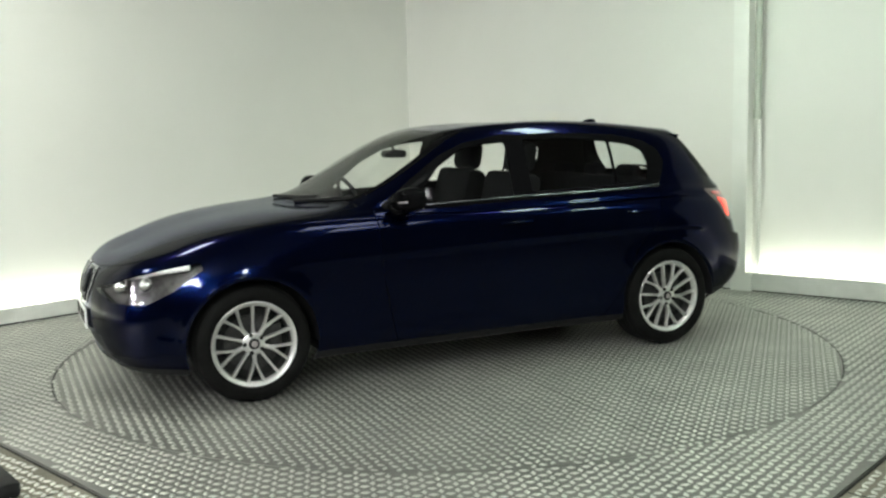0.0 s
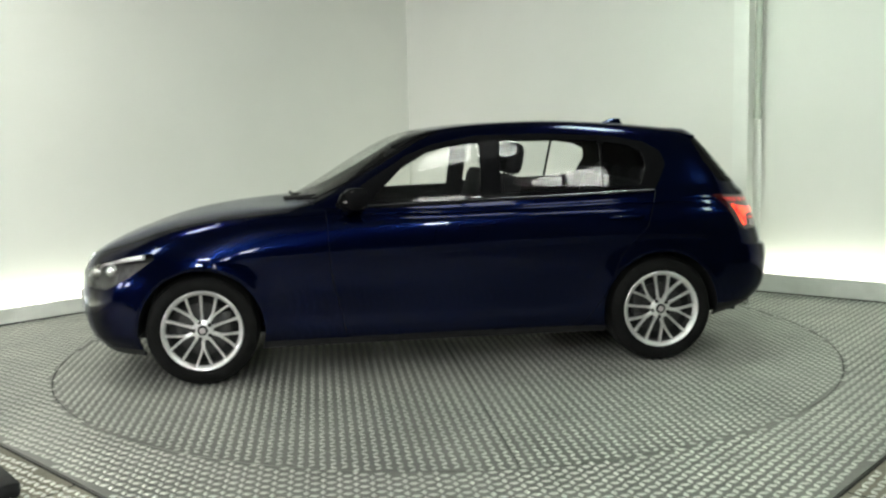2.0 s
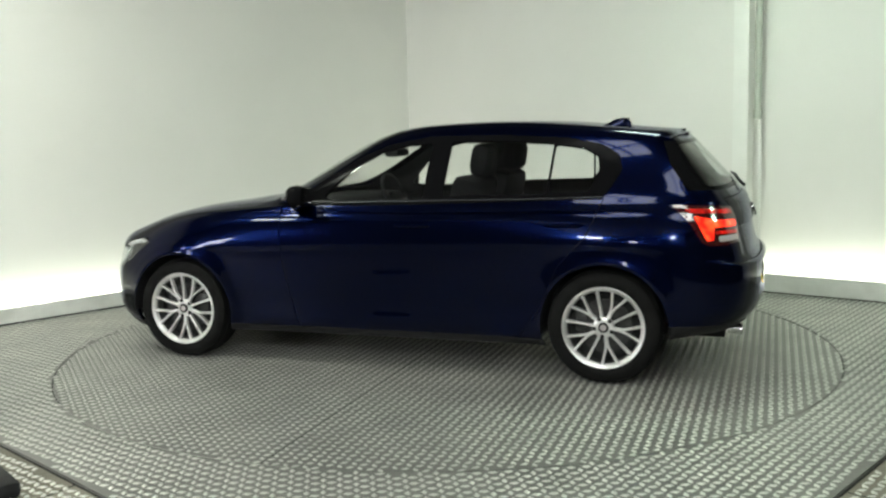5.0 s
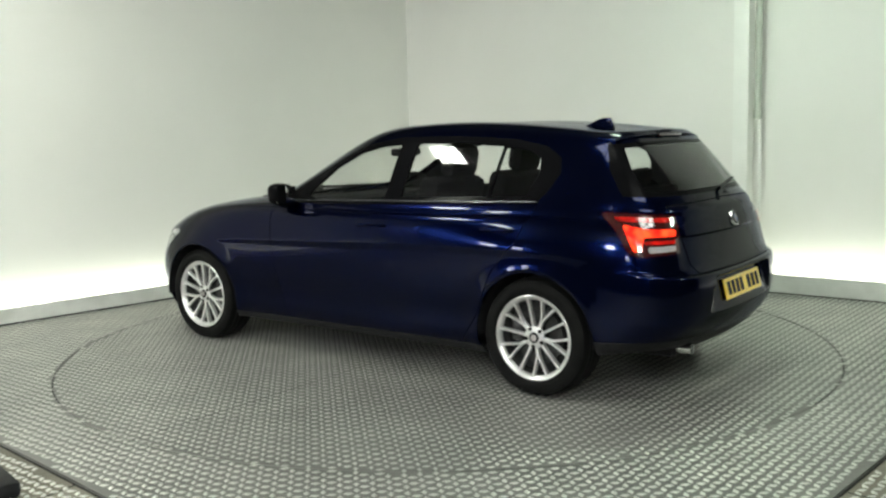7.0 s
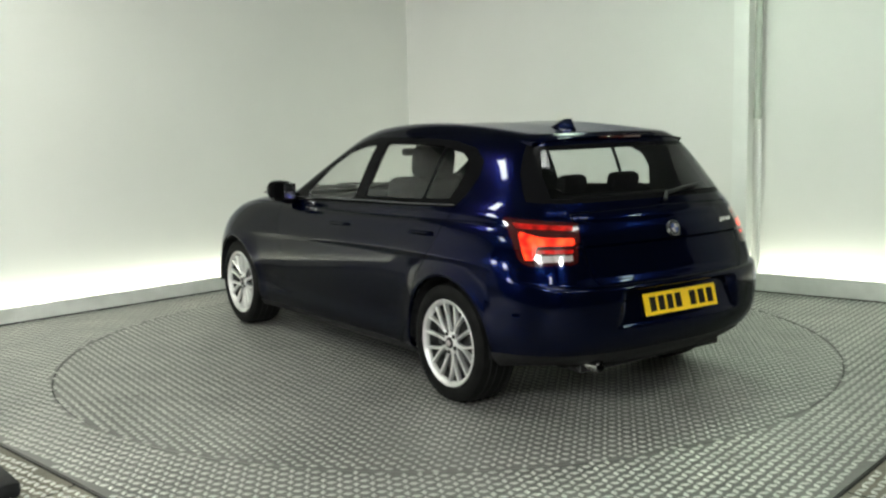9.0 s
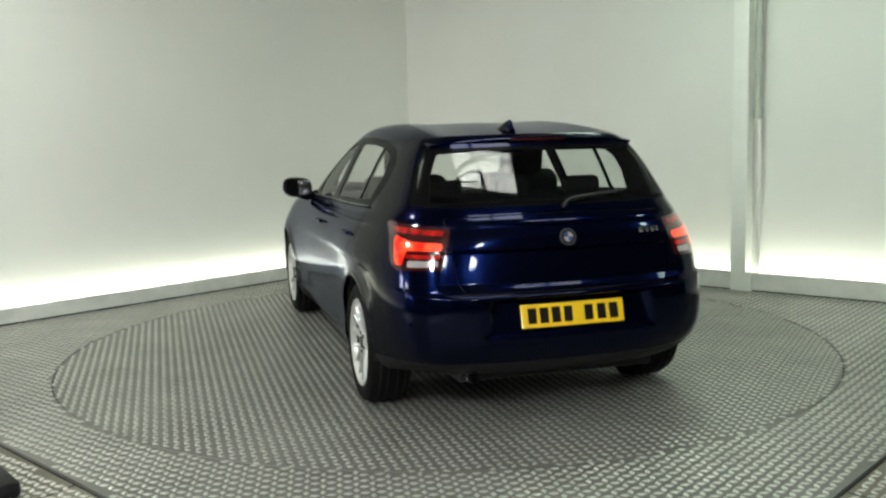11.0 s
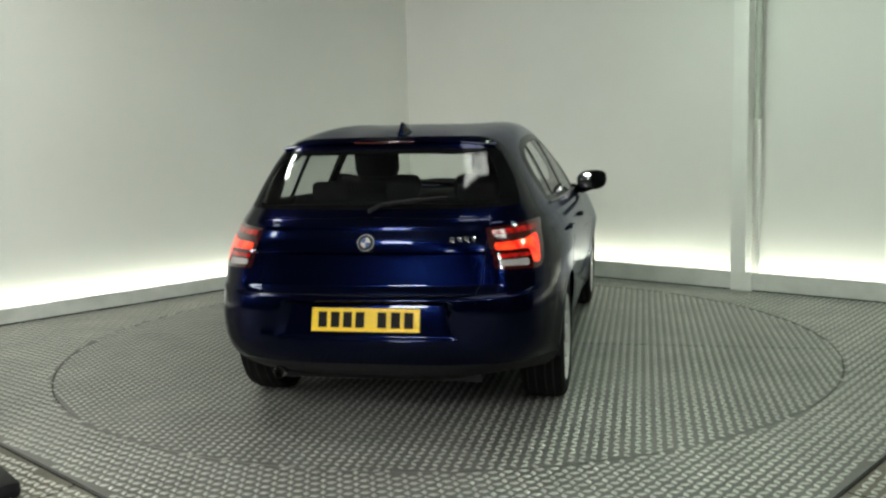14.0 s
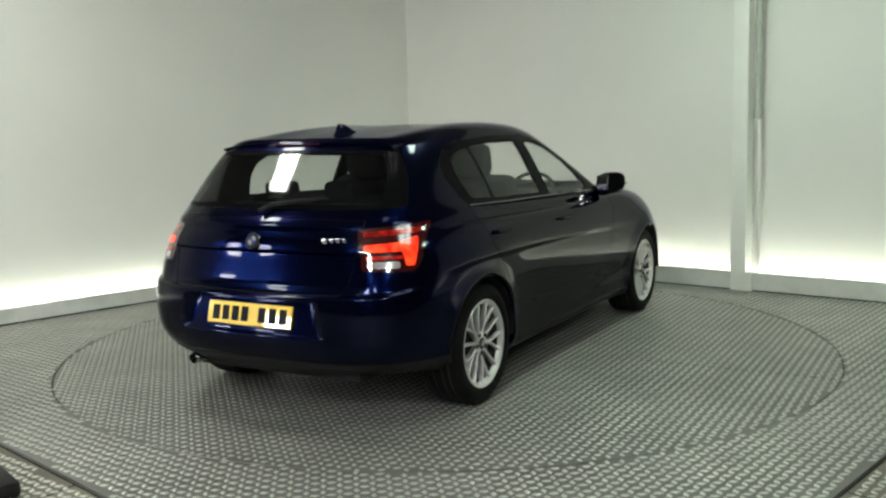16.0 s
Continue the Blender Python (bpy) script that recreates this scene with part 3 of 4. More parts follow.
def spline_matrix(n, sub):
    """Uniform cubic B-spline weights for n points with one phantom at each end."""
    rows = []
    for i in range((n - 1) * sub + 1):
        k, f = divmod(i, sub)
        if k == n - 1:
            k, f = n - 2, sub
        t = f / sub
        row = np.zeros(n + 2)
        row[k:k + 4] = ((1 - t) ** 3 / 6, (3 * t ** 3 - 6 * t ** 2 + 4) / 6, (-3 * t ** 3 + 3 * t ** 2 + 3 * t + 1) / 6, t ** 3 / 6)
        rows.append(row)
    return np.array(rows)


FLIP = np.array((1.0, -1.0, 1.0))


def padded(net):
    """The net (line, station, xyz) with phantoms: mirrored over the car's middle, straight on below the sill."""
    n = np.concatenate([(net[:, 1] * FLIP)[:, None], net, (net[:, -2] * FLIP)[:, None]], axis=1)
    return np.concatenate([(2 * n[0] - n[1])[None], n, (n[-2] * FLIP)[None]], axis=0)


def body_surface(sub_u=18, sub_v=22):
    target = np.stack([np.array(LINE_X), np.array(LINE_Y), np.array(LINE_Z)], axis=-1)
    nv, nu = target.shape[:2]
    net = target.copy()
    a1, b1 = spline_matrix(nv, 1), spline_matrix(nu, 1)
    for _ in range(3):
        p = padded(net)
        at = np.einsum("vi,uj,ijk->vuk", a1, b1, p)
        net = net + 0.75 * (target - at)
        net[:, 0, 1] = net[:, -1, 1] = 0
        net[-1, :, 1] = 0
    grid = np.einsum("vi,uj,ijk->vuk", spline_matrix(nv, sub_v), spline_matrix(nu, sub_u), padded(net))
    grid[:, 0, 1] = grid[:, -1, 1] = 0
    grid[-1, :, 1] = 0
    # pressed creases along the flanks, and the bumper's ledge
    nv2, nu2 = grid.shape[:2]
    v, u = np.meshgrid(np.arange(nv2) / sub_v, np.arange(nu2) / sub_u, indexing="ij")
    ramp = lambda a, b, t: np.clip((t - a) / (b - a), 0, 1) ** 2 * (3 - 2 * np.clip((t - a) / (b - a), 0, 1))
    flank = ramp(4.6, 6.5, u) * (1 - ramp(13.2, 14.6, u))
    rise = 3.05 + 0.05 * (u - 9) / 5
    grid[..., 1] -= flank * 0.005 * np.where(v < rise, np.exp(-((v - rise) / 0.50) ** 2) * ramp(0.0, 0.14, rise - v), 0)
    grid[..., 1] -= flank * 0.010 * np.where(v < 4.42, np.exp(-((v - 4.42) / 0.36) ** 2) * ramp(0.0, 0.09, 4.42 - v), 0)
    grid[..., 1] -= flank * 0.011 * np.exp(-((v - 1.55) / 0.38) ** 2)
    shelf = ramp(6.0, 8.0, u) * (1 - ramp(14.4, 15.3, u))
    grid[..., 1] += shelf * 0.011 * np.exp(-((v - 4.74) / 0.20) ** 2)
    # rolled lips round the wheel openings
    for wx in (AXLE, -AXLE):
        r = np.hypot(grid[..., 0] - wx, grid[..., 2] - HUB_Z)
        lip = np.exp(-((r - 0.362) / 0.022) ** 2) + 0.5 * np.exp(-((r - 0.40) / 0.035) ** 2)
        grid[..., 1] += np.where((grid[..., 1] > 0.6) & (v < 4.2), 0.011 * lip, 0)
    # swollen haunches over the wheels
    for hx, hz, size, reach in ((-1.32, 0.79, 0.016, 0.42), (1.28, 0.74, 0.010, 0.36)):
        swell = np.exp(-((grid[..., 0] - hx) / reach) ** 2 - ((grid[..., 2] - hz) / 0.085) ** 2)
        grid[..., 1] += np.where(grid[..., 1] > 0.6, size * swell, 0)
    # tail: bumper ledge, hollow tailgate below its edge, tilted recess for the plate
    tail = ramp(14.4, 15.6, u)
    grid[..., 0] -= tail * 0.028 * (1 - ramp(2.88, 2.97, v)) * ramp(0.6, 1.6, v)
    gate_in = ramp(15.9, 16.3, u)
    grid[..., 0] += gate_in * 0.014 * ramp(3.0, 3.2, v) * (1 - ramp(3.95, 4.06, v))
    grid[..., 0] -= tail * 0.010 * np.exp(-((v - 4.86) / 0.10) ** 2)
    y, z = grid[..., 1], grid[..., 2]
    inset = (1 - ramp(0.375, 0.425, y + 0.3 * (z - 0.55))) * ramp(0.458, 0.474, z) * (1 - ramp(0.625, 0.642, z)) * np.where(u > 16, 1, 0)
    grid[..., 0] += inset * (0.012 + 0.26 * np.clip(z - 0.465, 0, 0.17))
    grid[..., 1] = np.maximum(grid[..., 1], 0)
    return grid, sub_u, sub_v


def outline_distance(px, py, poly, rounding=0.0):
    """Signed distance from points to a polygon, negative inside, with rounded corners."""
    p = np.array(poly, float)
    d = np.full(px.shape, 1e9)
    inside = np.zeros(px.shape, bool)
    for a, b in zip(p, np.roll(p, -1, axis=0)):
        e = b - a
        wx, wy = px - a[0], py - a[1]
        t = np.clip((wx * e[0] + wy * e[1]) / (e @ e), 0, 1)
        d = np.minimum(d, np.hypot(wx - e[0] * t, wy - e[1] * t))
        c = (a[1] > py) != (b[1] > py)
        with np.errstate(divide="ignore", invalid="ignore"):
            xx = a[0] + (py - a[1]) / (b[1] - a[1]) * e[0]
        inside ^= c & (px < xx)
    return np.where(inside, -d, d) - rounding


class Skin:
    """The half body as faces with tags, cut along outlines."""

    def __init__(self):
        g, su, sv = body_surface()
        nv, nu = g.shape[:2]
        vv, uu = np.meshgrid(np.arange(nv) / sv, np.arange(nu) / su, indexing="ij")
        self.v = [tuple(r) for r in np.concatenate([g.reshape(-1, 3), uu.reshape(-1, 1), vv.reshape(-1, 1)], axis=1)]
        self.f = []
        for i in range(nv - 1):
            for j in range(nu - 1):
                a = i * nu + j
                self.f.append(((a, a + nu, a + nu + 1, a + 1), "body"))

    def cut(self, field, source, inside):
        """Faces tagged as one of source, where field is below zero, take the tag inside."""
        arr = np.array(self.v)
        d = field(*arr.T)
        d = np.where(np.abs(d) < 2e-4, 2e-4, d)
        d = list(d)
        made, out = {}, []

        def cross(a, b):
            k = (min(a, b), max(a, b))
            if k not in made:
                t = d[a] / (d[a] - d[b])
                made[k] = len(self.v)
                self.v.append(tuple(p + (q - p) * t for p, q in zip(self.v[a], self.v[b])))
            return made[k]

        for face, tag in self.f:
            if tag not in source:
                out.append((face, tag))
                continue
            signs = [d[i] < 0 for i in face]
            if all(signs):
                out.append((face, inside))
            elif not any(signs):
                out.append((face, tag))
            else:
                neg, pos = [], []
                for a, b in zip(face, face[1:] + face[:1]):
                    (neg if d[a] < 0 else pos).append(a)
                    if (d[a] < 0) != (d[b] < 0):
                        c = cross(a, b)
                        neg.append(c)
                        pos.append(c)
                if len(neg) > 2:
                    out.append((tuple(neg), inside))
                if len(pos) > 2:
                    out.append((tuple(pos), tag))
        self.f = out

    def bm(self, tags, sides=(1, -1)):
        bm = bmesh.new()
        for s in sides:
            index = {}
            for face, tag in self.f:
                if tag not in tags:
                    continue
                vs = []
                for i in face:
                    if i not in index:
                        x, y, z = self.v[i][:3]
                        index[i] = bm.verts.new((x, y * s, z))
                    if index[i] not in vs:
                        vs.append(index[i])
                if len(vs) > 2:
                    try:
                        bm.faces.new(vs if s < 0 else vs[::-1])
                    except ValueError:
                        pass
        bmesh.ops.remove_doubles(bm, verts=bm.verts, dist=0.0004)
        bmesh.ops.dissolve_degenerate(bm, edges=bm.edges, dist=0.0002)
        return bm

    def tail_x(self, y, z):
        """Where the tail's skin lies at a width and a height."""
        a = np.array([p for p in self.v if p[3] > 14])
        near = np.argsort((np.abs(a[:, 1]) - abs(y)) ** 2 + (a[:, 2] - z) ** 2)[:4]
        return float(a[near, 0].mean())


def largest_piece(bm):
    """Keeps the one big connected sheet and drops the slivers beside it."""
    left, sheets = set(bm.faces), []
    while left:
        todo = [left.pop()]
        sheet = []
        while todo:
            f = todo.pop()
            sheet.append(f)
            for e in f.edges:
                for g in e.link_faces:
                    if g in left:
                        left.discard(g)
                        todo.append(g)
        sheets.append(sheet)
    sheets.sort(key=len)
    bmesh.ops.delete(bm, geom=[f for sheet in sheets[:-1] for f in sheet], context="FACES")
    return bm


FRONT_GLASS = [(0.34, 1.030), (0.17, 1.195), (0.02, 1.278), (-0.14, 1.314), (-0.285, 1.324), (-0.265, 1.022), (0.0, 1.018), (0.25, 1.012)]
REAR_GLASS = [(-0.41, 1.045), (-0.43, 1.330), (-0.75, 1.328), (-1.02, 1.312), (-1.00, 1.058)]
QUARTER_GLASS = [(-1.035, 1.060), (-1.055, 1.306), (-1.20, 1.284), (-1.275, 1.245), (-1.288, 1.180), (-1.240, 1.070)]
DLO = [(0.56, 0.995), (0.36, 1.125), (0.14, 1.255), (-0.02, 1.318), (-0.28, 1.362), (-0.70, 1.364), (-1.10, 1.342), (-1.30, 1.303), (-1.395, 1.248), (-1.415, 1.18), (-1.365, 1.09), (-1.315, 1.030), (-0.5, 1.005), (0.2, 0.985)]
FRONT_DOOR = [(0.62, 0.97), (0.60, 0.62), (0.52, 0.245), (-0.34, 0.245), (-0.36, 1.005), (0.2, 0.98)]
REAR_DOOR = [(-0.37, 1.005), (-0.35, 0.245), (-0.86, 0.245), (-0.99, 0.42), (-1.09, 0.66), (-1.25, 0.83), (-1.33, 1.025), (-0.9, 1.012)]


def build_skin():
    sk = Skin()
    side = lambda y: np.where(y > 0.42, 0.0, 9.0)
    low = lambda x, y, z, u, v: (np.minimum(np.hypot(x - AXLE, z - HUB_Z), np.hypot(x + AXLE, z - HUB_Z)) - 0.352) + side(y)
    sk.cut(low, ("body",), "hole")
    sk.cut(lambda x, y, z, u, v: outline_distance(x, z, DLO, 0.012) + np.where((y > 0.42) & (v > 4.6) & (v < 6.4), 0, 9.0), ("body",), "trim")
    for poly, tag in ((FRONT_GLASS, "glass_f"), (REAR_GLASS, "glass_r"), (QUARTER_GLASS, "glass_q")):
        sk.cut(lambda x, y, z, u, v: outline_distance(x, z, poly, 0.012) + side(y), ("trim",), tag)
    # windscreen and rear window, in stations and lines
    sk.cut(lambda x, y, z, u, v: outline_distance(u, v, [(7.22, 6.25), (7.22, 12), (9.95, 12), (9.95, 6.35), (8.8, 6.3)]), ("body",), "screen_edge")
    sk.cut(lambda x, y, z, u, v: outline_distance(u, v, [(7.32, 6.40), (7.32, 12), (9.85, 12), (9.85, 6.55), (8.8, 6.45)]), ("screen_edge",), "screen")
    sk.cut(lambda x, y, z, u, v: outline_distance(u, v, [(14.98, 5.10), (14.80, 5.5), (14.92, 5.93), (30, 5.96), (30, 5.10)]), ("body",), "rear_edge")
    sk.cut(lambda x, y, z, u, v: outline_distance(u, v, [(15.66, 5.17), (15.54, 5.5), (15.64, 5.86), (30, 5.89), (30, 5.20)]), ("rear_edge",), "rear_glass")
    # lamps, in stations and height
    sk.cut(lambda x, y, z, u, v: outline_distance(u, z, [(1.05, 0.615), (2.3, 0.70), (4.02, 0.762), (4.06, 0.735), (3.4, 0.635), (2.6, 0.56), (1.6, 0.56)], 0.004), ("body",), "headlight")
    sk.cut(lambda x, y, z, u, v: outline_distance(u, z, [(14.48, 0.982), (15.2, 0.972), (16.12, 0.958), (16.12, 0.785), (15.1, 0.775), (14.92, 0.80), (14.72, 0.90)], 0.006), ("body",), "tail_light")
    for tag, box_uz in (("lamp_top", [(14.72, 0.962), (14.78, 0.944), (16.02, 0.932), (16.02, 0.948)]),
                        ("lamp_mid", [(14.84, 0.925), (15.04, 0.80), (15.22, 0.80), (15.26, 0.866), (16.04, 0.866), (16.04, 0.892), (15.3, 0.900)]),
                        ("lamp_low", [(15.27, 0.842), (15.27, 0.832), (16.04, 0.830), (16.04, 0.842)]),
                        ("lamp_rev", [(15.34, 0.816), (15.34, 0.790), (16.00, 0.796), (16.00, 0.816)])):
        sk.cut(lambda x, y, z, u, v: outline_distance(u, z, box_uz, 0.003), ("tail_light",), tag)
    # nose openings
    kidney = [(0.03, 0.545), (0.045, 0.700), (0.23, 0.700), (0.262, 0.62), (0.20, 0.525), (0.08, 0.520)]
    sk.cut(lambda x, y, z, u, v: outline_distance(y, z, kidney, 0.011) + np.where(u < 2, 0, 9.0), ("body",), "kidney_rim")
    sk.cut(lambda x, y, z, u, v: outline_distance(y, z, kidney, 0.003) + np.where(u < 2, 0, 9.0), ("kidney_rim",), "kidney")
    sk.cut(lambda x, y, z, u, v: outline_distance(y, z, [(-0.1, 0.24), (-0.1, 0.36), (0.42, 0.36), (0.50, 0.24)], 0.01) + np.where(u < 2.2, 0, 9.0), ("body",), "intake")
    # doors, bonnet, tailgate and bumper joints
    for poly, tag in ((FRONT_DOOR, "door_f"), (REAR_DOOR, "door_r")):
        sk.cut(lambda x, y, z, u, v: outline_distance(x, z, poly, 0.010) + side(y), ("body",), "joint")
        sk.cut(lambda x, y, z, u, v: outline_distance(x, z, poly, 0.0055) + side(y), ("joint",), tag)
    sk.cut(lambda x, y, z, u, v: outline_distance(u, v, [(-1, 12), (-1, 4.22), (1.0, 4.26), (2.3, 4.36), (3.2, 4.46), (5, 4.75), (7.08, 5.6), (7.14, 6.2), (7.12, 12)]) , ("body",), "joint")
    sk.cut(lambda x, y, z, u, v: outline_distance(u, v, [(-1, 12), (-1, 4.27), (1.0, 4.31), (2.3, 4.41), (3.2, 4.51), (5, 4.80), (7.04, 5.65), (7.10, 6.2), (7.08, 12)]), ("joint",), "bonnet")
    gate = [(-0.2, 0.67), (0.50, 0.675), (0.53, 0.72), (0.545, 0.86), (0.56, 1.00), (-0.2, 1.02)]
    sk.cut(lambda x, y, z, u, v: outline_distance(y, z, gate, 0.009) + np.where((u > 14) & (v < 5.3), 0, 9.0), ("body",), "joint")
    sk.cut(lambda x, y, z, u, v: outline_distance(y, z, gate, 0.004) + np.where((u > 14) & (v < 5.3), 0, 9.0), ("joint",), "tailgate")
    sk.cut(lambda x, y, z, u, v: np.where((u < 3.6), z - 0.215, 9.0), ("body",), "front_lip")
    sk.cut(lambda x, y, z, u, v: np.where((u > 14.2), z - 0.335, 9.0), ("body",), "low_rear")
    sk.cut(lambda x, y, z, u, v: np.where((u > 4.5) & (u < 13.2), z - 0.235, 9.0), ("body",), "sill")
    return sk


def solid(ob, thick, inner=None):
    """Gives a skin panel its thickness, inwards."""
    if inner:
        ob.data.materials.append(inner)
    m = ob.modifiers.new("thickness", "SOLIDIFY")
    m.thickness, m.offset = thick, -1.0
    m.use_rim = True
    ob.modifiers.new("crisp", "EDGE_SPLIT").split_angle = radians(42)
    if inner:
        m.material_offset = 1
    return ob


def wheel(parent, x, y, turn, name="wheel"):
    """One wheel with its face towards +y of its own space."""
    ob = empty(name, pose(x, y, HUB_Z, 0, 0, turn))
    ob.parent = parent
    bm = bmesh.new()
    ring(bm, [(0.222, 0.0), (0.232, 0.012), (0.258, 0.020), (0.285, 0.016), (0.304, 0.004), (0.313, -0.02), (0.317, -0.06), (0.317, -0.14), (0.311, -0.19), (0.285, -0.205), (0.232, -0.20), (0.222, -0.19)], 72)
    part("tyre", bm, TYRE, ob, "black road tyre")
    for a in (-0.035, -0.075, -0.125, -0.165):
        bm = bmesh.new()
        ring(bm, [(0.3165, a - 0.005), (0.3178, a - 0.004), (0.3178, a + 0.004), (0.3165, a + 0.005)], 60)
        part("tread_groove", bm, SEAM, ob)
    bm = bmesh.new()
    ring(bm, [(0.226, 0.006), (0.230, 0.010), (0.226, 0.013), (0.214, 0.009), (0.204, -0.004), (0.202, -0.016), (0.214, -0.020)], 72)
    part("rim", bm, RIM, ob, "silver alloy rim")
    bm = bmesh.new()
    ring(bm, [(0.204, -0.012), (0.200, -0.05), (0.196, -0.10), (0.205, -0.19), (0.214, -0.19), (0.206, -0.10), (0.214, -0.022)], 72)
    part("rim_barrel", bm, BARREL, ob, "dark inner barrel of the rim")
    # five forked spokes and five straight ones between them
    def at(r, ang, y):
        return Vector((math.cos(ang) * r, y, math.sin(ang) * r))

    def bar(bm, pts, widths):
        rows = []
        for i, p in enumerate(pts):
            d = pts[min(i + 1, len(pts) - 1)] - pts[max(i - 1, 0)]
            side, w = Vector((-d.z, 0, d.x)).normalized(), widths[i]
            rows.append([bm.verts.new(p + side * w * k + Vector((0, h, 0))) for k, h in ((1, -0.005), (0.55, 0), (-0.55, 0), (-1, -0.005), (-0.75, -0.028), (0.75, -0.028))])
        for p, q in zip(rows, rows[1:]):
            for i in range(6):
                bm.faces.new((p[i], p[(i + 1) % 6], q[(i + 1) % 6], q[i]))
        bm.faces.new(rows[0])
        bm.faces.new(rows[-1])

    for k in range(5):
        a = radians(54 + 72 * k - (10 if x < 0 else 0))
        bm = bmesh.new()
        bar(bm, [at(0.045, a, -0.012), at(0.075, a, -0.010), at(0.106, a, -0.006)], (0.0125, 0.0110, 0.0120))
        for g in (-1, 1):
            bar(bm, [at(0.098, a + g * 0.03, -0.007), at(0.128, a + g * 0.095, -0.004), at(0.170, a + g * 0.165, -0.001), at(0.214, a + g * 0.212, 0.004)], (0.0080, 0.0072, 0.0074, 0.0098))
        bmesh.ops.recalc_face_normals(bm, faces=bm.faces)
        part("spoke", bm, RIM, ob, crisp=50)
        a += radians(36)
        bm = bmesh.new()
        bar(bm, [at(0.045, a, -0.012), at(0.090, a, -0.008), at(0.150, a, -0.003), at(0.214, a, 0.004)], (0.0105, 0.0080, 0.0078, 0.0100))
        bmesh.ops.recalc_face_normals(bm, faces=bm.faces)
        part("spoke", bm, RIM, ob, crisp=50)
    bm = bmesh.new()
    ring(bm, [(0.0005, -0.030), (0.052, -0.030), (0.060, -0.022), (0.060, -0.012), (0.050, -0.006), (0.034, -0.004), (0.0005, -0.004)], 40, "Y", False)
    part("hub", bm, RIM, ob)
    bm = bmesh.new()
    ring(bm, [(0.0005, 0.003), (0.020, 0.003), (0.029, 0.0), (0.030, -0.006), (0.0005, -0.006)], 32, "Y", False)
    part("hub_cap", bm, PLASTIC, ob, "dark round hub cap with a blue and white centre")
    bm = bmesh.new()
    ring(bm, [(0.0005, 0.0046), (0.017, 0.0046), (0.018, 0.003), (0.0005, 0.003)], 24, "Y", False)
    part("cap_emblem", bm, WHITE_LENS, ob)
    for k in range(5):
        a = radians(72 + 72 * k - (10 if x < 0 else 0))
        bm = bmesh.new()
        ring(bm, [(0.0005, -0.001), (0.0105, -0.001), (0.0115, -0.006), (0.0005, -0.006)], 12, "Y", False)
        b = part("bolt_recess", bm, SEAM, ob)
        b.location = (math.cos(a) * 0.050, 0.0, math.sin(a) * 0.050)
    bm = bmesh.new()
    ring(bm, [(0.06, -0.050), (0.150, -0.050), (0.150, -0.066), (0.06, -0.066)], 48)
    part("brake_disc", bm, BRAKE, ob, "grey iron brake disc")
    bm = bmesh.new()
    box(bm, (0.07, 0.07, 0.13), (0.125 * (1 if turn == 0 else -1) * (-1 if x > 0 else 1), -0.075, 0.03), 0.012)
    part("brake_caliper", bm, BRAKE, ob)
    bm = bmesh.new()
    ring(bm, [(0.0005, -0.068), (0.197, -0.068), (0.197, -0.085), (0.0005, -0.085)], 40, "Y", False)
    part("back_plate", bm, SEAM, ob)
    return ob


def seat(parent, x, y, name="front_seat"):
    ob = empty(name, pose(x, y, 0.0))
    ob.parent = parent
    bm = bmesh.new()
    box(bm, (0.50, 0.50, 0.16), (0.05, 0, 0.50), 0.05)
    part("seat_cushion", bm, SEAT, ob)
    bm = bmesh.new()
    box(bm, (0.16, 0.52, 0.62), (-0.30, 0, 0.83), 0.05, Matrix.Rotation(radians(-14), 4, "Y"))
    part("seat_back", bm, SEAT, ob)
    bm = bmesh.new()
    box(bm, (0.12, 0.28, 0.20), (-0.42, 0, 1.225), 0.05, Matrix.Rotation(radians(-10), 4, "Y"))
    part("headrest", bm, SEAT, ob)
    bm = bmesh.new()
    for s in (-0.06, 0.06):
        tube(bm, [(-0.37, s, 1.08), (-0.405, s, 1.2)], 0.007, 8)
    part("headrest_rods", bm, CHROME, ob)
    return ob


def offset_skin(bm, d):
    bm.normal_update()
    for v in bm.verts:
        v.co += v.normal * d
    return bm


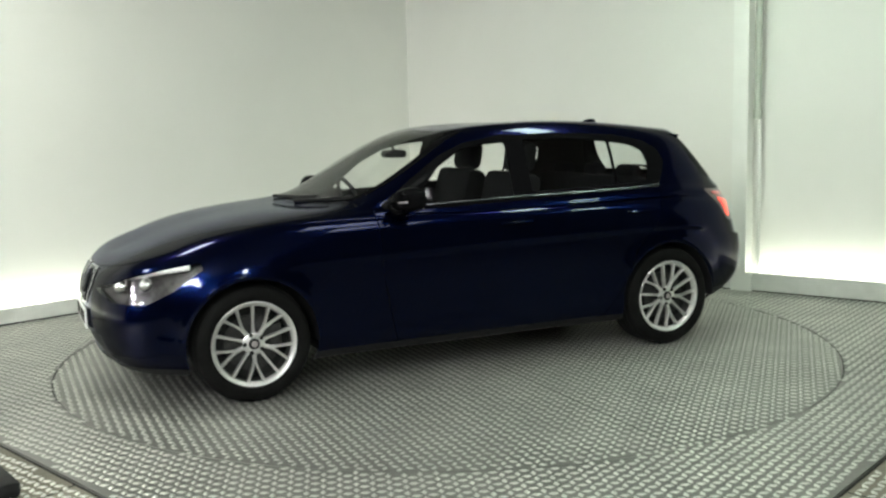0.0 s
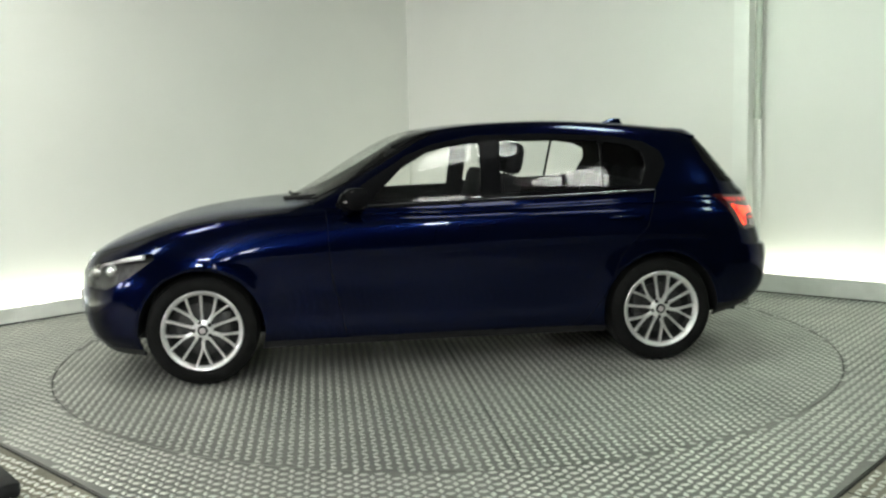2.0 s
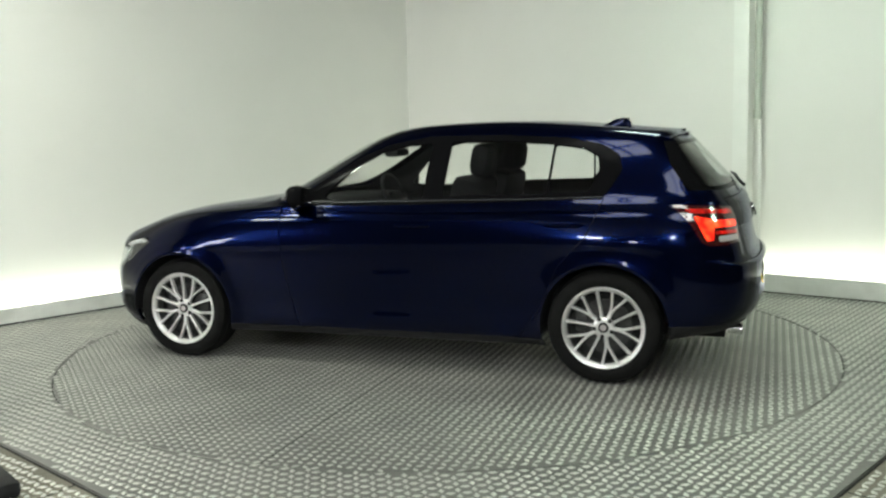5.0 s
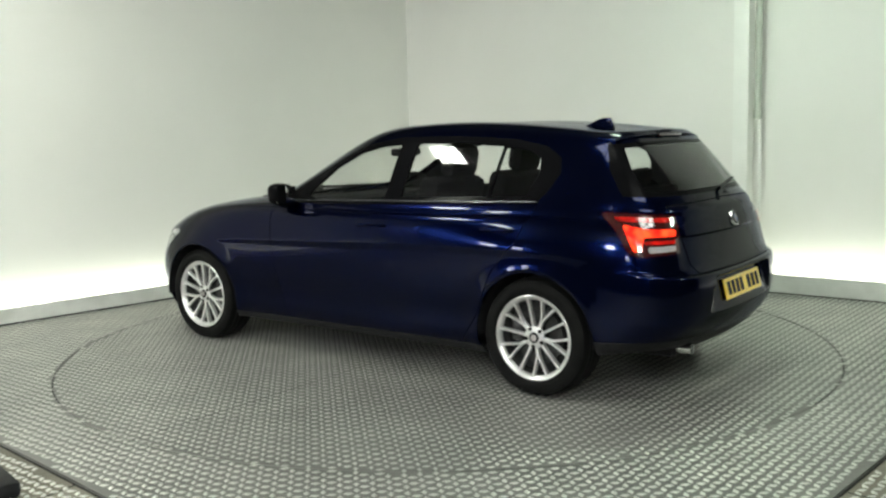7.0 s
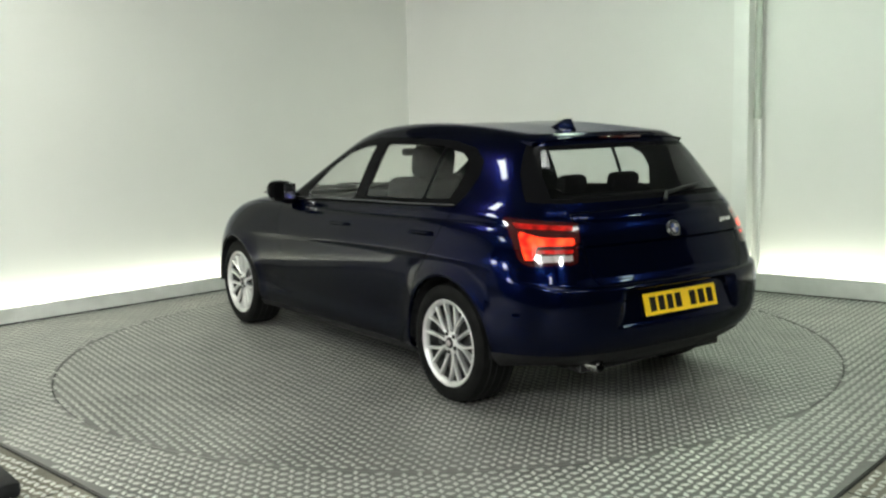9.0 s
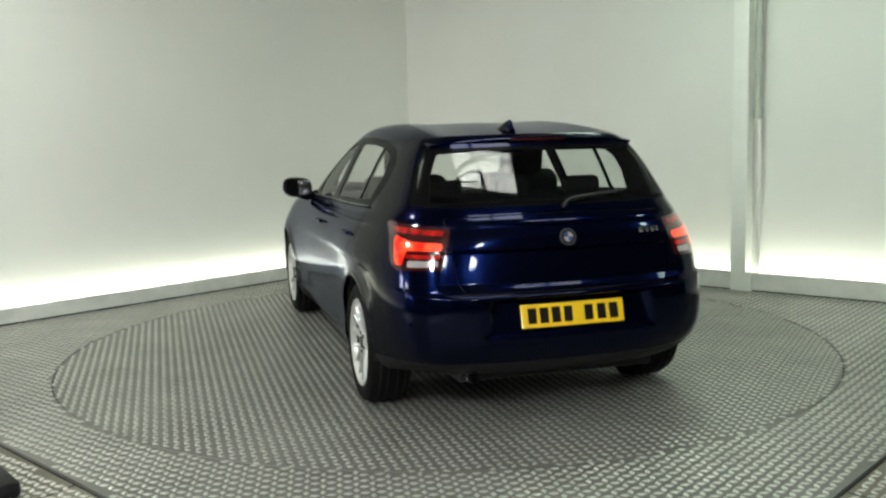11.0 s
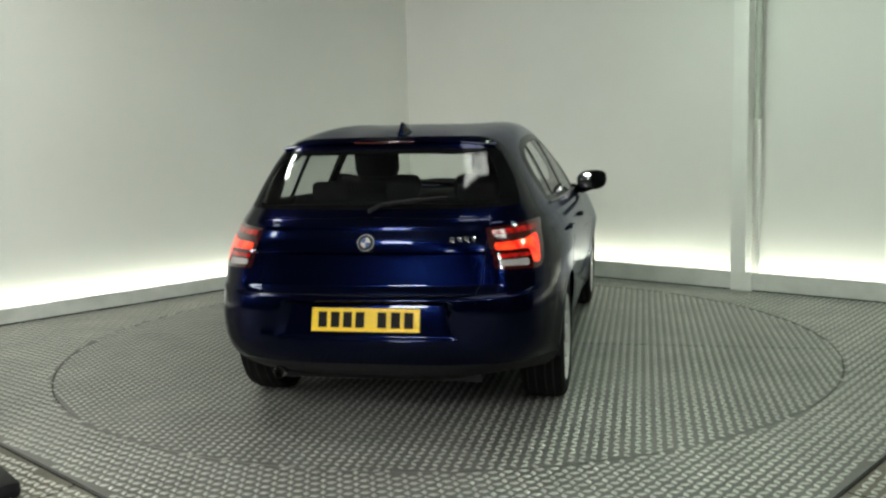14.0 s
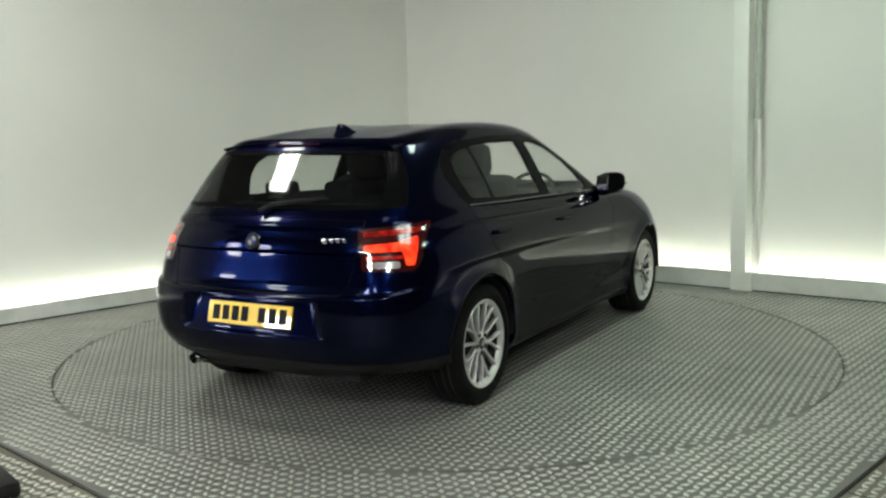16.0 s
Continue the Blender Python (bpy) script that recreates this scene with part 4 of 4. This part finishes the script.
def mirror_unit(parent, s):
    """A door mirror; s is 1 on the left side."""
    ob = empty("door_mirror", pose(0.47, 0.0, 0.0))
    ob.parent = parent
    bm = bmesh.new()
    prof = [(0.0, 0.0), (0.55, 0.10), (0.9, 0.35), (1.0, 0.62), (0.96, 0.86), (0.86, 1.0)]
    rows = []
    n = 20
    for f, t in prof:
        row = []
        for k in range(n):
            a = 2 * math.pi * k / n
            c, q = math.cos(a), math.sin(a)
            yy = math.copysign(abs(c) ** 0.7, c) * 0.105 * f
            zz = math.copysign(abs(q) ** 0.75, q) * 0.070 * f
            row.append(bm.verts.new((0.075 - t * 0.13 - 0.02 * c, s * (0.905 + yy), 1.035 + zz + 0.010 * c)))
        rows.append(row)
    for p, q in zip(rows, rows[1:]):
        for k in range(n):
            bm.faces.new((p[k], p[(k + 1) % n], q[(k + 1) % n], q[k]))
    bm.faces.new(rows[-1])
    bmesh.ops.remove_doubles(bm, verts=bm.verts, dist=0.0005)
    bmesh.ops.recalc_face_normals(bm, faces=bm.faces)
    part("mirror_shell", bm, TRIM, ob, "black mirror shell")
    bm = bmesh.new()
    box(bm, (0.003, 0.165, 0.098), (-0.054, s * 0.905, 1.035), 0.001)
    part("mirror_glass", bm, CHROME, ob, "mirror glass")
    bm = bmesh.new()
    tube(bm, [(0.02, s * 0.90, 0.985), (0.03, s * 0.84, 0.965), (0.04, s * 0.76, 0.985)], [0.022, 0.025, 0.03], 12)
    part("mirror_arm", bm, TRIM, ob)
    bm = bmesh.new()
    tube(bm, [(0.05, s * 0.86, 1.022), (0.062, s * 0.93, 1.025), (0.045, s * 1.00, 1.03)], 0.006, 8)
    part("mirror_indicator", bm, WHITE_LENS, ob)
    return ob


def wiper(parent, pts, name="wiper"):
    bm = bmesh.new()
    tube(bm, pts, [0.010] * (len(pts) - 1) + [0.005], 8)
    return part(name, bm, PLASTIC, parent)


def build_car():
    root = empty("car")
    tagged(root, "dark blue metallic five-door hatchback standing on the turntable, rear lamps lit", "car")
    sk = build_skin()
    solid(part("body", sk.bm(("body",)), PAINT, root, "dark blue metallic painted body shell", crisp=0), 0.022, INNER)
    part("panel_gap", offset_skin(sk.bm(("joint",)), -0.006), SEAM, root, crisp=0)
    solid(part("bonnet", sk.bm(("bonnet",)), PAINT, root, "dark blue painted bonnet", crisp=0), 0.012, INNER)
    solid(part("tailgate", sk.bm(("tailgate",)), PAINT, root, "dark blue painted tailgate", crisp=0), 0.012, INNER)
    solid(part("rear_apron", sk.bm(("low_rear",)), PLASTIC, root, "black plastic lower rear apron", crisp=0), 0.012)
    solid(part("windscreen_edge", sk.bm(("screen_edge",)), TRIM, root, crisp=0), 0.010)
    ws = part("windscreen", sk.bm(("screen",)), GLASS, root, "clear windscreen glass", crisp=0)
    solid(part("rear_window_edge", sk.bm(("rear_edge",)), TRIM, root, "gloss black rear window surround", crisp=0), 0.010)
    rw = part("rear_window", sk.bm(("rear_glass",)), GLASS_DARK, root, "tinted rear window glass", crisp=0)
    part("grille_intake", offset_skin(sk.bm(("intake",)), -0.02), PLASTIC, root)
    solid(part("front_lip", sk.bm(("front_lip",)), PLASTIC, root, "black plastic front lip", crisp=0), 0.012)
    fp = empty("front_plate", Matrix.Translation((2.125, 0, 0.435)))
    fp.parent = root
    bm = bmesh.new()
    box(bm, (0.010, 0.52, 0.111), (0, 0, 0), 0.003)
    part("plate", bm, WHITE, fp, "white number plate", smooth=False)
    for y0 in (0.205, 0.145, 0.085, 0.025, -0.080, -0.145, -0.208):
        bm = bmesh.new()
        box(bm, (0.002, 0.042, 0.072), (0.0062, y0, 0), 0.0)
        part("plate_bar", bm, INK, fp, smooth=False)
    panes = [ws, rw]
    for s in (1, -1):
        panel = {}
        for tag, nm in (("door_f", "front_door"), ("door_r", "rear_door")):
            panel[tag] = solid(part(nm, largest_piece(sk.bm((tag,), (s,))), PAINT, root, "dark blue painted door panel", crisp=0), 0.020, INNER)
        solid(part("window_frame", sk.bm(("trim",), (s,)), TRIM, root, "gloss black window frame and pillar", crisp=0), 0.018, INNER)
        for tag, nm in (("glass_f", "front_door_glass"), ("glass_r", "rear_door_glass"), ("glass_q", "quarter_glass")):
            panes.append(part(nm, offset_skin(sk.bm((tag,), (s,)), -0.004), GLASS, root, "clear side window glass", crisp=0))
        solid(part("sill", sk.bm(("sill",), (s,)), PLASTIC, root, "dark lower sill", crisp=0), 0.012)
        # strip below the windows, in bright metal to imitate the shoulder's reflected highlight
        bm = bmesh.new()
        tube(bm, [(0.50, s * 0.790, 0.986), (0.1, s * 0.797, 1.000), (-0.38, s * 0.800, 1.010), (-0.9, s * 0.798, 1.018), (-1.33, s * 0.784, 1.030)], 0.005, 8)
        part("belt_highlight_strip", bm, BELT_HIGHLIGHT, root, "slim satin window strip, pale to imitate the body shoulder's highlight")
        # headlight: reflector bowl behind a clear lens
        hl = empty("headlight")
        hl.parent = root
        part("reflector", offset_skin(sk.bm(("headlight",), (s,)), -0.045), REFLECTOR, hl, "silver headlight reflector")
        panes.append(part("lens", sk.bm(("headlight",), (s,)), LENS, hl, "clear headlight lens", crisp=0))
        for px, py, pz in ((1.955, 0.53, 0.635), (1.845, 0.655, 0.65)):
            bm = bmesh.new()
            bmesh.ops.create_uvsphere(bm, u_segments=20, v_segments=12, radius=0.042, matrix=Matrix.Translation((px, py * s, pz)))
            part("projector", bm, CHROME, hl)
        bm = bmesh.new()
        tube(bm, [(1.965, s * 0.47, 0.672), (1.88, s * 0.63, 0.700), (1.76, s * 0.735, 0.725), (1.65, s * 0.795, 0.742)], 0.014, 8)
        part("eyebrow_bar", bm, WHITE, hl, "white upper light bar")
        # kidney grille half with bars
        kd = empty("kidney_grille")
        kd.parent = root
        part("backing", offset_skin(sk.bm(("kidney",), (s,)), -0.025), SEAM, kd)
        solid(part("surround", offset_skin(sk.bm(("kidney_rim",), (s,)), 0.006), CHROME, kd, "chrome grille surround", crisp=0), 0.02)
        for k in range(7):
            yy = 0.055 + k * 0.028
            bm = bmesh.new()
            tube(bm, [(2.095 - yy * 0.10, s * yy, 0.56), (2.085 - yy * 0.10, s * yy, 0.61), (2.065 - yy * 0.10, s * yy, 0.655)], 0.005, 6)
            part("bar", bm, PLASTIC, kd)
        # tail lamp
        tl = empty("tail_light")
        tl.parent = root
        part("lens", sk.bm(("tail_light",), (s,)), RED_LENS, tl, "dark red tail lamp lens", crisp=0)
        part("upper_bar", offset_skin(sk.bm(("lamp_top",), (s,)), 0.002), RED_GLOW, tl, "glowing red light bar", crisp=0)
        part("middle_bar", offset_skin(sk.bm(("lamp_mid",), (s,)), 0.002), HOT_GLOW, tl, "bright orange-red glowing light bar", crisp=0)
        part("lower_bar", offset_skin(sk.bm(("lamp_low",), (s,)), 0.002), RED_GLOW, tl, "glowing red light bar", crisp=0)
        part("reversing_lens", offset_skin(sk.bm(("lamp_rev",), (s,)), 0.002), WHITE_LENS, tl, "pale reversing lamp lens", crisp=0)
        # door handles
        for hx, hz in ((-0.24, 0.862), (-1.13, 0.878)):
            bm = bmesh.new()
            tube(bm, [(hx + 0.10, s * 0.862, hz), (hx + 0.085, s * 0.880, hz + 0.002), (hx, s * 0.884, hz + 0.004), (hx - 0.085, s * 0.880, hz + 0.006), (hx - 0.10, s * 0.862, hz + 0.006)], 0.013, 10, 0.7)
            part("handle", bm, PAINT, panel["door_f" if hx > -0.5 else "door_r"], "body-coloured door handle")
        mirror_unit(root, s)
        # wheel houses
        for wx in (AXLE, -AXLE):
            bm = bmesh.new()
            n = 28
            for yy0, yy1 in ((0.52, 0.862),):
                arc = [(math.cos(math.pi * (k / n) * 1.04 - 0.02 * math.pi), math.sin(math.pi * (k / n) * 1.04 - 0.02 * math.pi)) for k in range(n + 1)]
                a = [bm.verts.new((wx + c * 0.352, s * yy1, HUB_Z + q * 0.352)) for c, q in arc]
                b = [bm.verts.new((wx + c * 0.352, s * yy0, HUB_Z + q * 0.352)) for c, q in arc]
                for k in range(n):
                    bm.faces.new((a[k], a[k + 1], b[k + 1], b[k]))
                bm.faces.new(b)
            part("wheel_house", bm, PLASTIC, root)
    for pn in panes:
        pn.visible_shadow = False
    for wx, hy in ((AXLE, 0.842), (-AXLE, 0.852)):
        wheel(root, wx, hy, 0)
        wheel(root, wx, -hy, 180)
    # underbody and cabin floor
    bm = bmesh.new()
    box(bm, (1.92, 1.56, 0.05), (0.0, 0, 0.235), 0.01)
    box(bm, (3.9, 1.02, 0.05), (-0.02, 0, 0.245), 0.01)
    part("underbody", bm, PLASTIC, root)
    bm = bmesh.new()
    box(bm, (0.50, 1.40, 0.22), (0.66, 0, 0.86), 0.06)
    box(bm, (0.10, 1.42, 0.55), (0.86, 0, 0.60), 0.02)
    part("dashboard", bm, INNER, root, "dark dashboard")
    bm = bmesh.new()
    box(bm, (0.12, 1.42, 0.50), (-1.42, 0, 0.78), 0.02)
    box(bm, (0.36, 1.08, 0.03), (-1.66, 0, 0.975), 0.008)
    part("parcel_shelf", bm, INNER, root)
    # roof lining
    bm = bmesh.new()
    box(bm, (0.10, 0.22, 0.05), (0.18, 0, 1.265), 0.018)
    tube(bm, [(0.18, 0, 1.29), (0.20, 0, 1.335)], 0.010, 8)
    part("inner_mirror", bm, INNER, root, "rear-view mirror")
    seat(root, -0.12, 0.37)
    seat(root, -0.12, -0.37)
    rs = empty("rear_seat")
    rs.parent = root
    bm = bmesh.new()
    box(bm, (0.50, 1.26, 0.17), (-0.95, 0, 0.50), 0.05)
    part("bench", bm, SEAT, rs)
    bm = bmesh.new()
    box(bm, (0.14, 1.26, 0.56), (-1.27, 0, 0.80), 0.05, Matrix.Rotation(radians(-16), 4, "Y"))
    part("seat_back", bm, SEAT, rs)
    for yy, w in ((0.40, 0.25), (0.0, 0.22), (-0.40, 0.25)):
        bm = bmesh.new()
        box(bm, (0.08, w - 0.03, 0.11), (-1.36, yy, 1.095), 0.035, Matrix.Rotation(radians(-10), 4, "Y"))
        part("headrest", bm, SEAT, rs)
    sw = empty("steering_wheel", Matrix.Translation((0.34, -0.37, 0.93)) @ Matrix.Rotation(radians(-66), 4, "Y"))
    sw.parent = root
    bm = bmesh.new()
    ring(bm, [(0.185 + 0.014 * math.cos(a), 0.014 * math.sin(a)) for a in (2 * math.pi * k / 8 for k in range(8))], 40, "Z")
    part("wheel_ring", bm, INNER, sw)
    bm = bmesh.new()
    box(bm, (0.12, 0.15, 0.04), (0, 0, 0), 0.02)
    box(bm, (0.05, 0.36, 0.02), (0, 0, 0), 0.006)
    part("wheel_boss", bm, INNER, sw)
    # roof fin aerial
    bm = bmesh.new()
    prof = [(-1.19, 0.0, 0.036), (-1.23, 0.024, 0.040), (-1.28, 0.052, 0.036), (-1.32, 0.064, 0.026), (-1.36, 0.066, 0.020), (-1.378, 0.034, 0.022), (-1.382, 0.0, 0.022)]
    base = lambda x: 1.408 + (x + 1.2) * 0.10
    rows = []
    for x, h, w in prof:
        z = base(x)
        rows.append([bm.verts.new(p) for p in ((x, w, z - 0.01), (x, w * 0.8, z + h * 0.35), (x, w * 0.25, z + h * 0.9), (x, 0, z + h), (x, -w * 0.25, z + h * 0.9), (x, -w * 0.8, z + h * 0.35), (x, -w, z - 0.01))])
    for p, q in zip(rows, rows[1:]):
        for k in range(6):
            bm.faces.new((p[k], p[k + 1], q[k + 1], q[k]))
    bm.faces.new(rows[-1])
    bm.faces.new(rows[0])
    bmesh.ops.remove_doubles(bm, verts=bm.verts, dist=0.0005)
    bmesh.ops.recalc_face_normals(bm, faces=bm.faces)
    part("roof_fin", bm, PAINT, root, "dark blue shark-fin aerial")
    # roof spoiler with brake light
    bm = bmesh.new()
    n = 24
    rows = []
    for k in range(n + 1):
        y = (k / n * 2 - 1) * 0.545
        c = 1 - (abs(y) / 0.545) ** 2.5
        xe = -1.665 - 0.060 * c
        zt = 1.343 + 0.030 * c
        rows.append([bm.verts.new(p) for p in ((-1.52, y, zt + 0.010), (-1.60, y, zt + 0.008), (xe, y, zt - 0.002), (xe - 0.004, y, zt - 0.007), (xe + 0.006, y, zt - 0.018), (-1.60, y, zt - 0.022), (-1.52, y, zt - 0.02))])
    for p, q in zip(rows, rows[1:]):
        for k in range(7):
            bm.faces.new((p[k], p[(k + 1) % 7], q[(k + 1) % 7], q[k]))
    bm.faces.new(rows[0])
    bm.faces.new(rows[-1])
    bmesh.ops.recalc_face_normals(bm, faces=bm.faces)
    sp = part("roof_spoiler", bm, PAINT, root, "dark blue roof spoiler lip")
    bm = bmesh.new()
    box(bm, (0.012, 0.30, 0.012), (-1.726, 0, 1.360), 0.003)
    part("brake_light", bm, RED_LENS, sp, "dark red high-level brake light")
    # number plate with unreadable bars, badge, script bars
    pl = empty("number_plate", Matrix.Translation((sk.tail_x(0, 0.552) - 0.006, 0, 0.552)) @ Matrix.Rotation(radians(14.5), 4, "Y"))
    pl.parent = root
    bm = bmesh.new()
    box(bm, (0.010, 0.52, 0.111), (0, 0, 0), 0.003)
    part("plate", bm, YELLOW, pl, "yellow number plate", smooth=False)
    for y0 in (0.205, 0.145, 0.085, 0.025, -0.080, -0.145, -0.208):
        bm = bmesh.new()
        box(bm, (0.002, 0.042, 0.072), (-0.0062, y0, 0), 0.0)
        part("plate_bar", bm, INK, pl, smooth=False)
    badge = empty("badge", Matrix.Translation((sk.tail_x(0, 0.905) - 0.004, 0, 0.905)) @ Matrix.Rotation(radians(21), 4, "Y"))
    badge.parent = root
    bm = bmesh.new()
    bmesh.ops.create_cone(bm, cap_ends=True, segments=36, radius1=0.045, radius2=0.041, depth=0.012, matrix=Matrix.Rotation(radians(-90), 4, "Y"))
    part("badge_ring", bm, CHROME, badge, "chrome badge ring")
    bm = bmesh.new()
    bmesh.ops.create_cone(bm, cap_ends=True, segments=36, radius1=0.037, radius2=0.035, depth=0.003, matrix=Matrix.Translation((-0.0068, 0, 0)) @ Matrix.Rotation(radians(-90), 4, "Y"))
    part("badge_band", bm, PLASTIC, badge, "black band of the badge")
    for k in range(4):
        bm = bmesh.new()
        c = bm.verts.new((-0.0090, 0, 0))
        arc = [bm.verts.new((-0.0090, math.cos(a) * 0.024, math.sin(a) * 0.024)) for a in (math.pi / 2 * (k + j / 8) for j in range(9))]
        for p, q in zip(arc, arc[1:]):
            bm.faces.new((c, p, q))
        part("badge_field", bm, WHITE_LENS if k % 2 else BLUE, badge, smooth=False)
    for i in range(4):
        bm = bmesh.new()
        box(bm, (0.006, 0.024 if i < 3 else 0.018, 0.026), (sk.tail_x(0.40 + i * 0.032, 0.915) - 0.001, -0.40 - i * 0.032, 0.915), 0.002)
        part("script_bar", bm, CHROME, root)
    # wipers
    wiper(root, [(0.86, -0.45, 1.005), (0.83, 0.05, 1.022), (0.80, 0.20, 1.032), (0.74, 0.33, 1.040)])
    wiper(root, [(0.88, 0.10, 1.005), (0.78, 0.42, 1.028), (0.68, 0.60, 1.050)])
    wiper(root, [(-2.045, 0.0, 1.045), (-2.01, -0.05, 1.075), (-1.985, -0.22, 1.095), (-1.955, -0.36, 1.105)], "rear_wiper")
    # exhaust
    bm = bmesh.new()
    ring(bm, [(0.027, 0.0), (0.030, 0.004), (0.030, 0.08), (0.027, 0.08), (0.025, 0.01)], 24, "Z")
    ex = part("exhaust_pipe", bm, CHROME, root, "bright exhaust tailpipe")
    ex.matrix_basis = Matrix.Translation((-2.065, 0.47, 0.268)) @ Matrix.Rotation(radians(90), 4, "Y")
    return root


car = build_car()



def motions():
    walk(turntable, [(t, pose(0, 0, 0, 0, 0, a)) for t, a in TURN])
    walk(car, [(t, pose(0, 0, 0, 0, 0, a) @ CAR_ON_TABLE) for t, a in TURN])


motions()
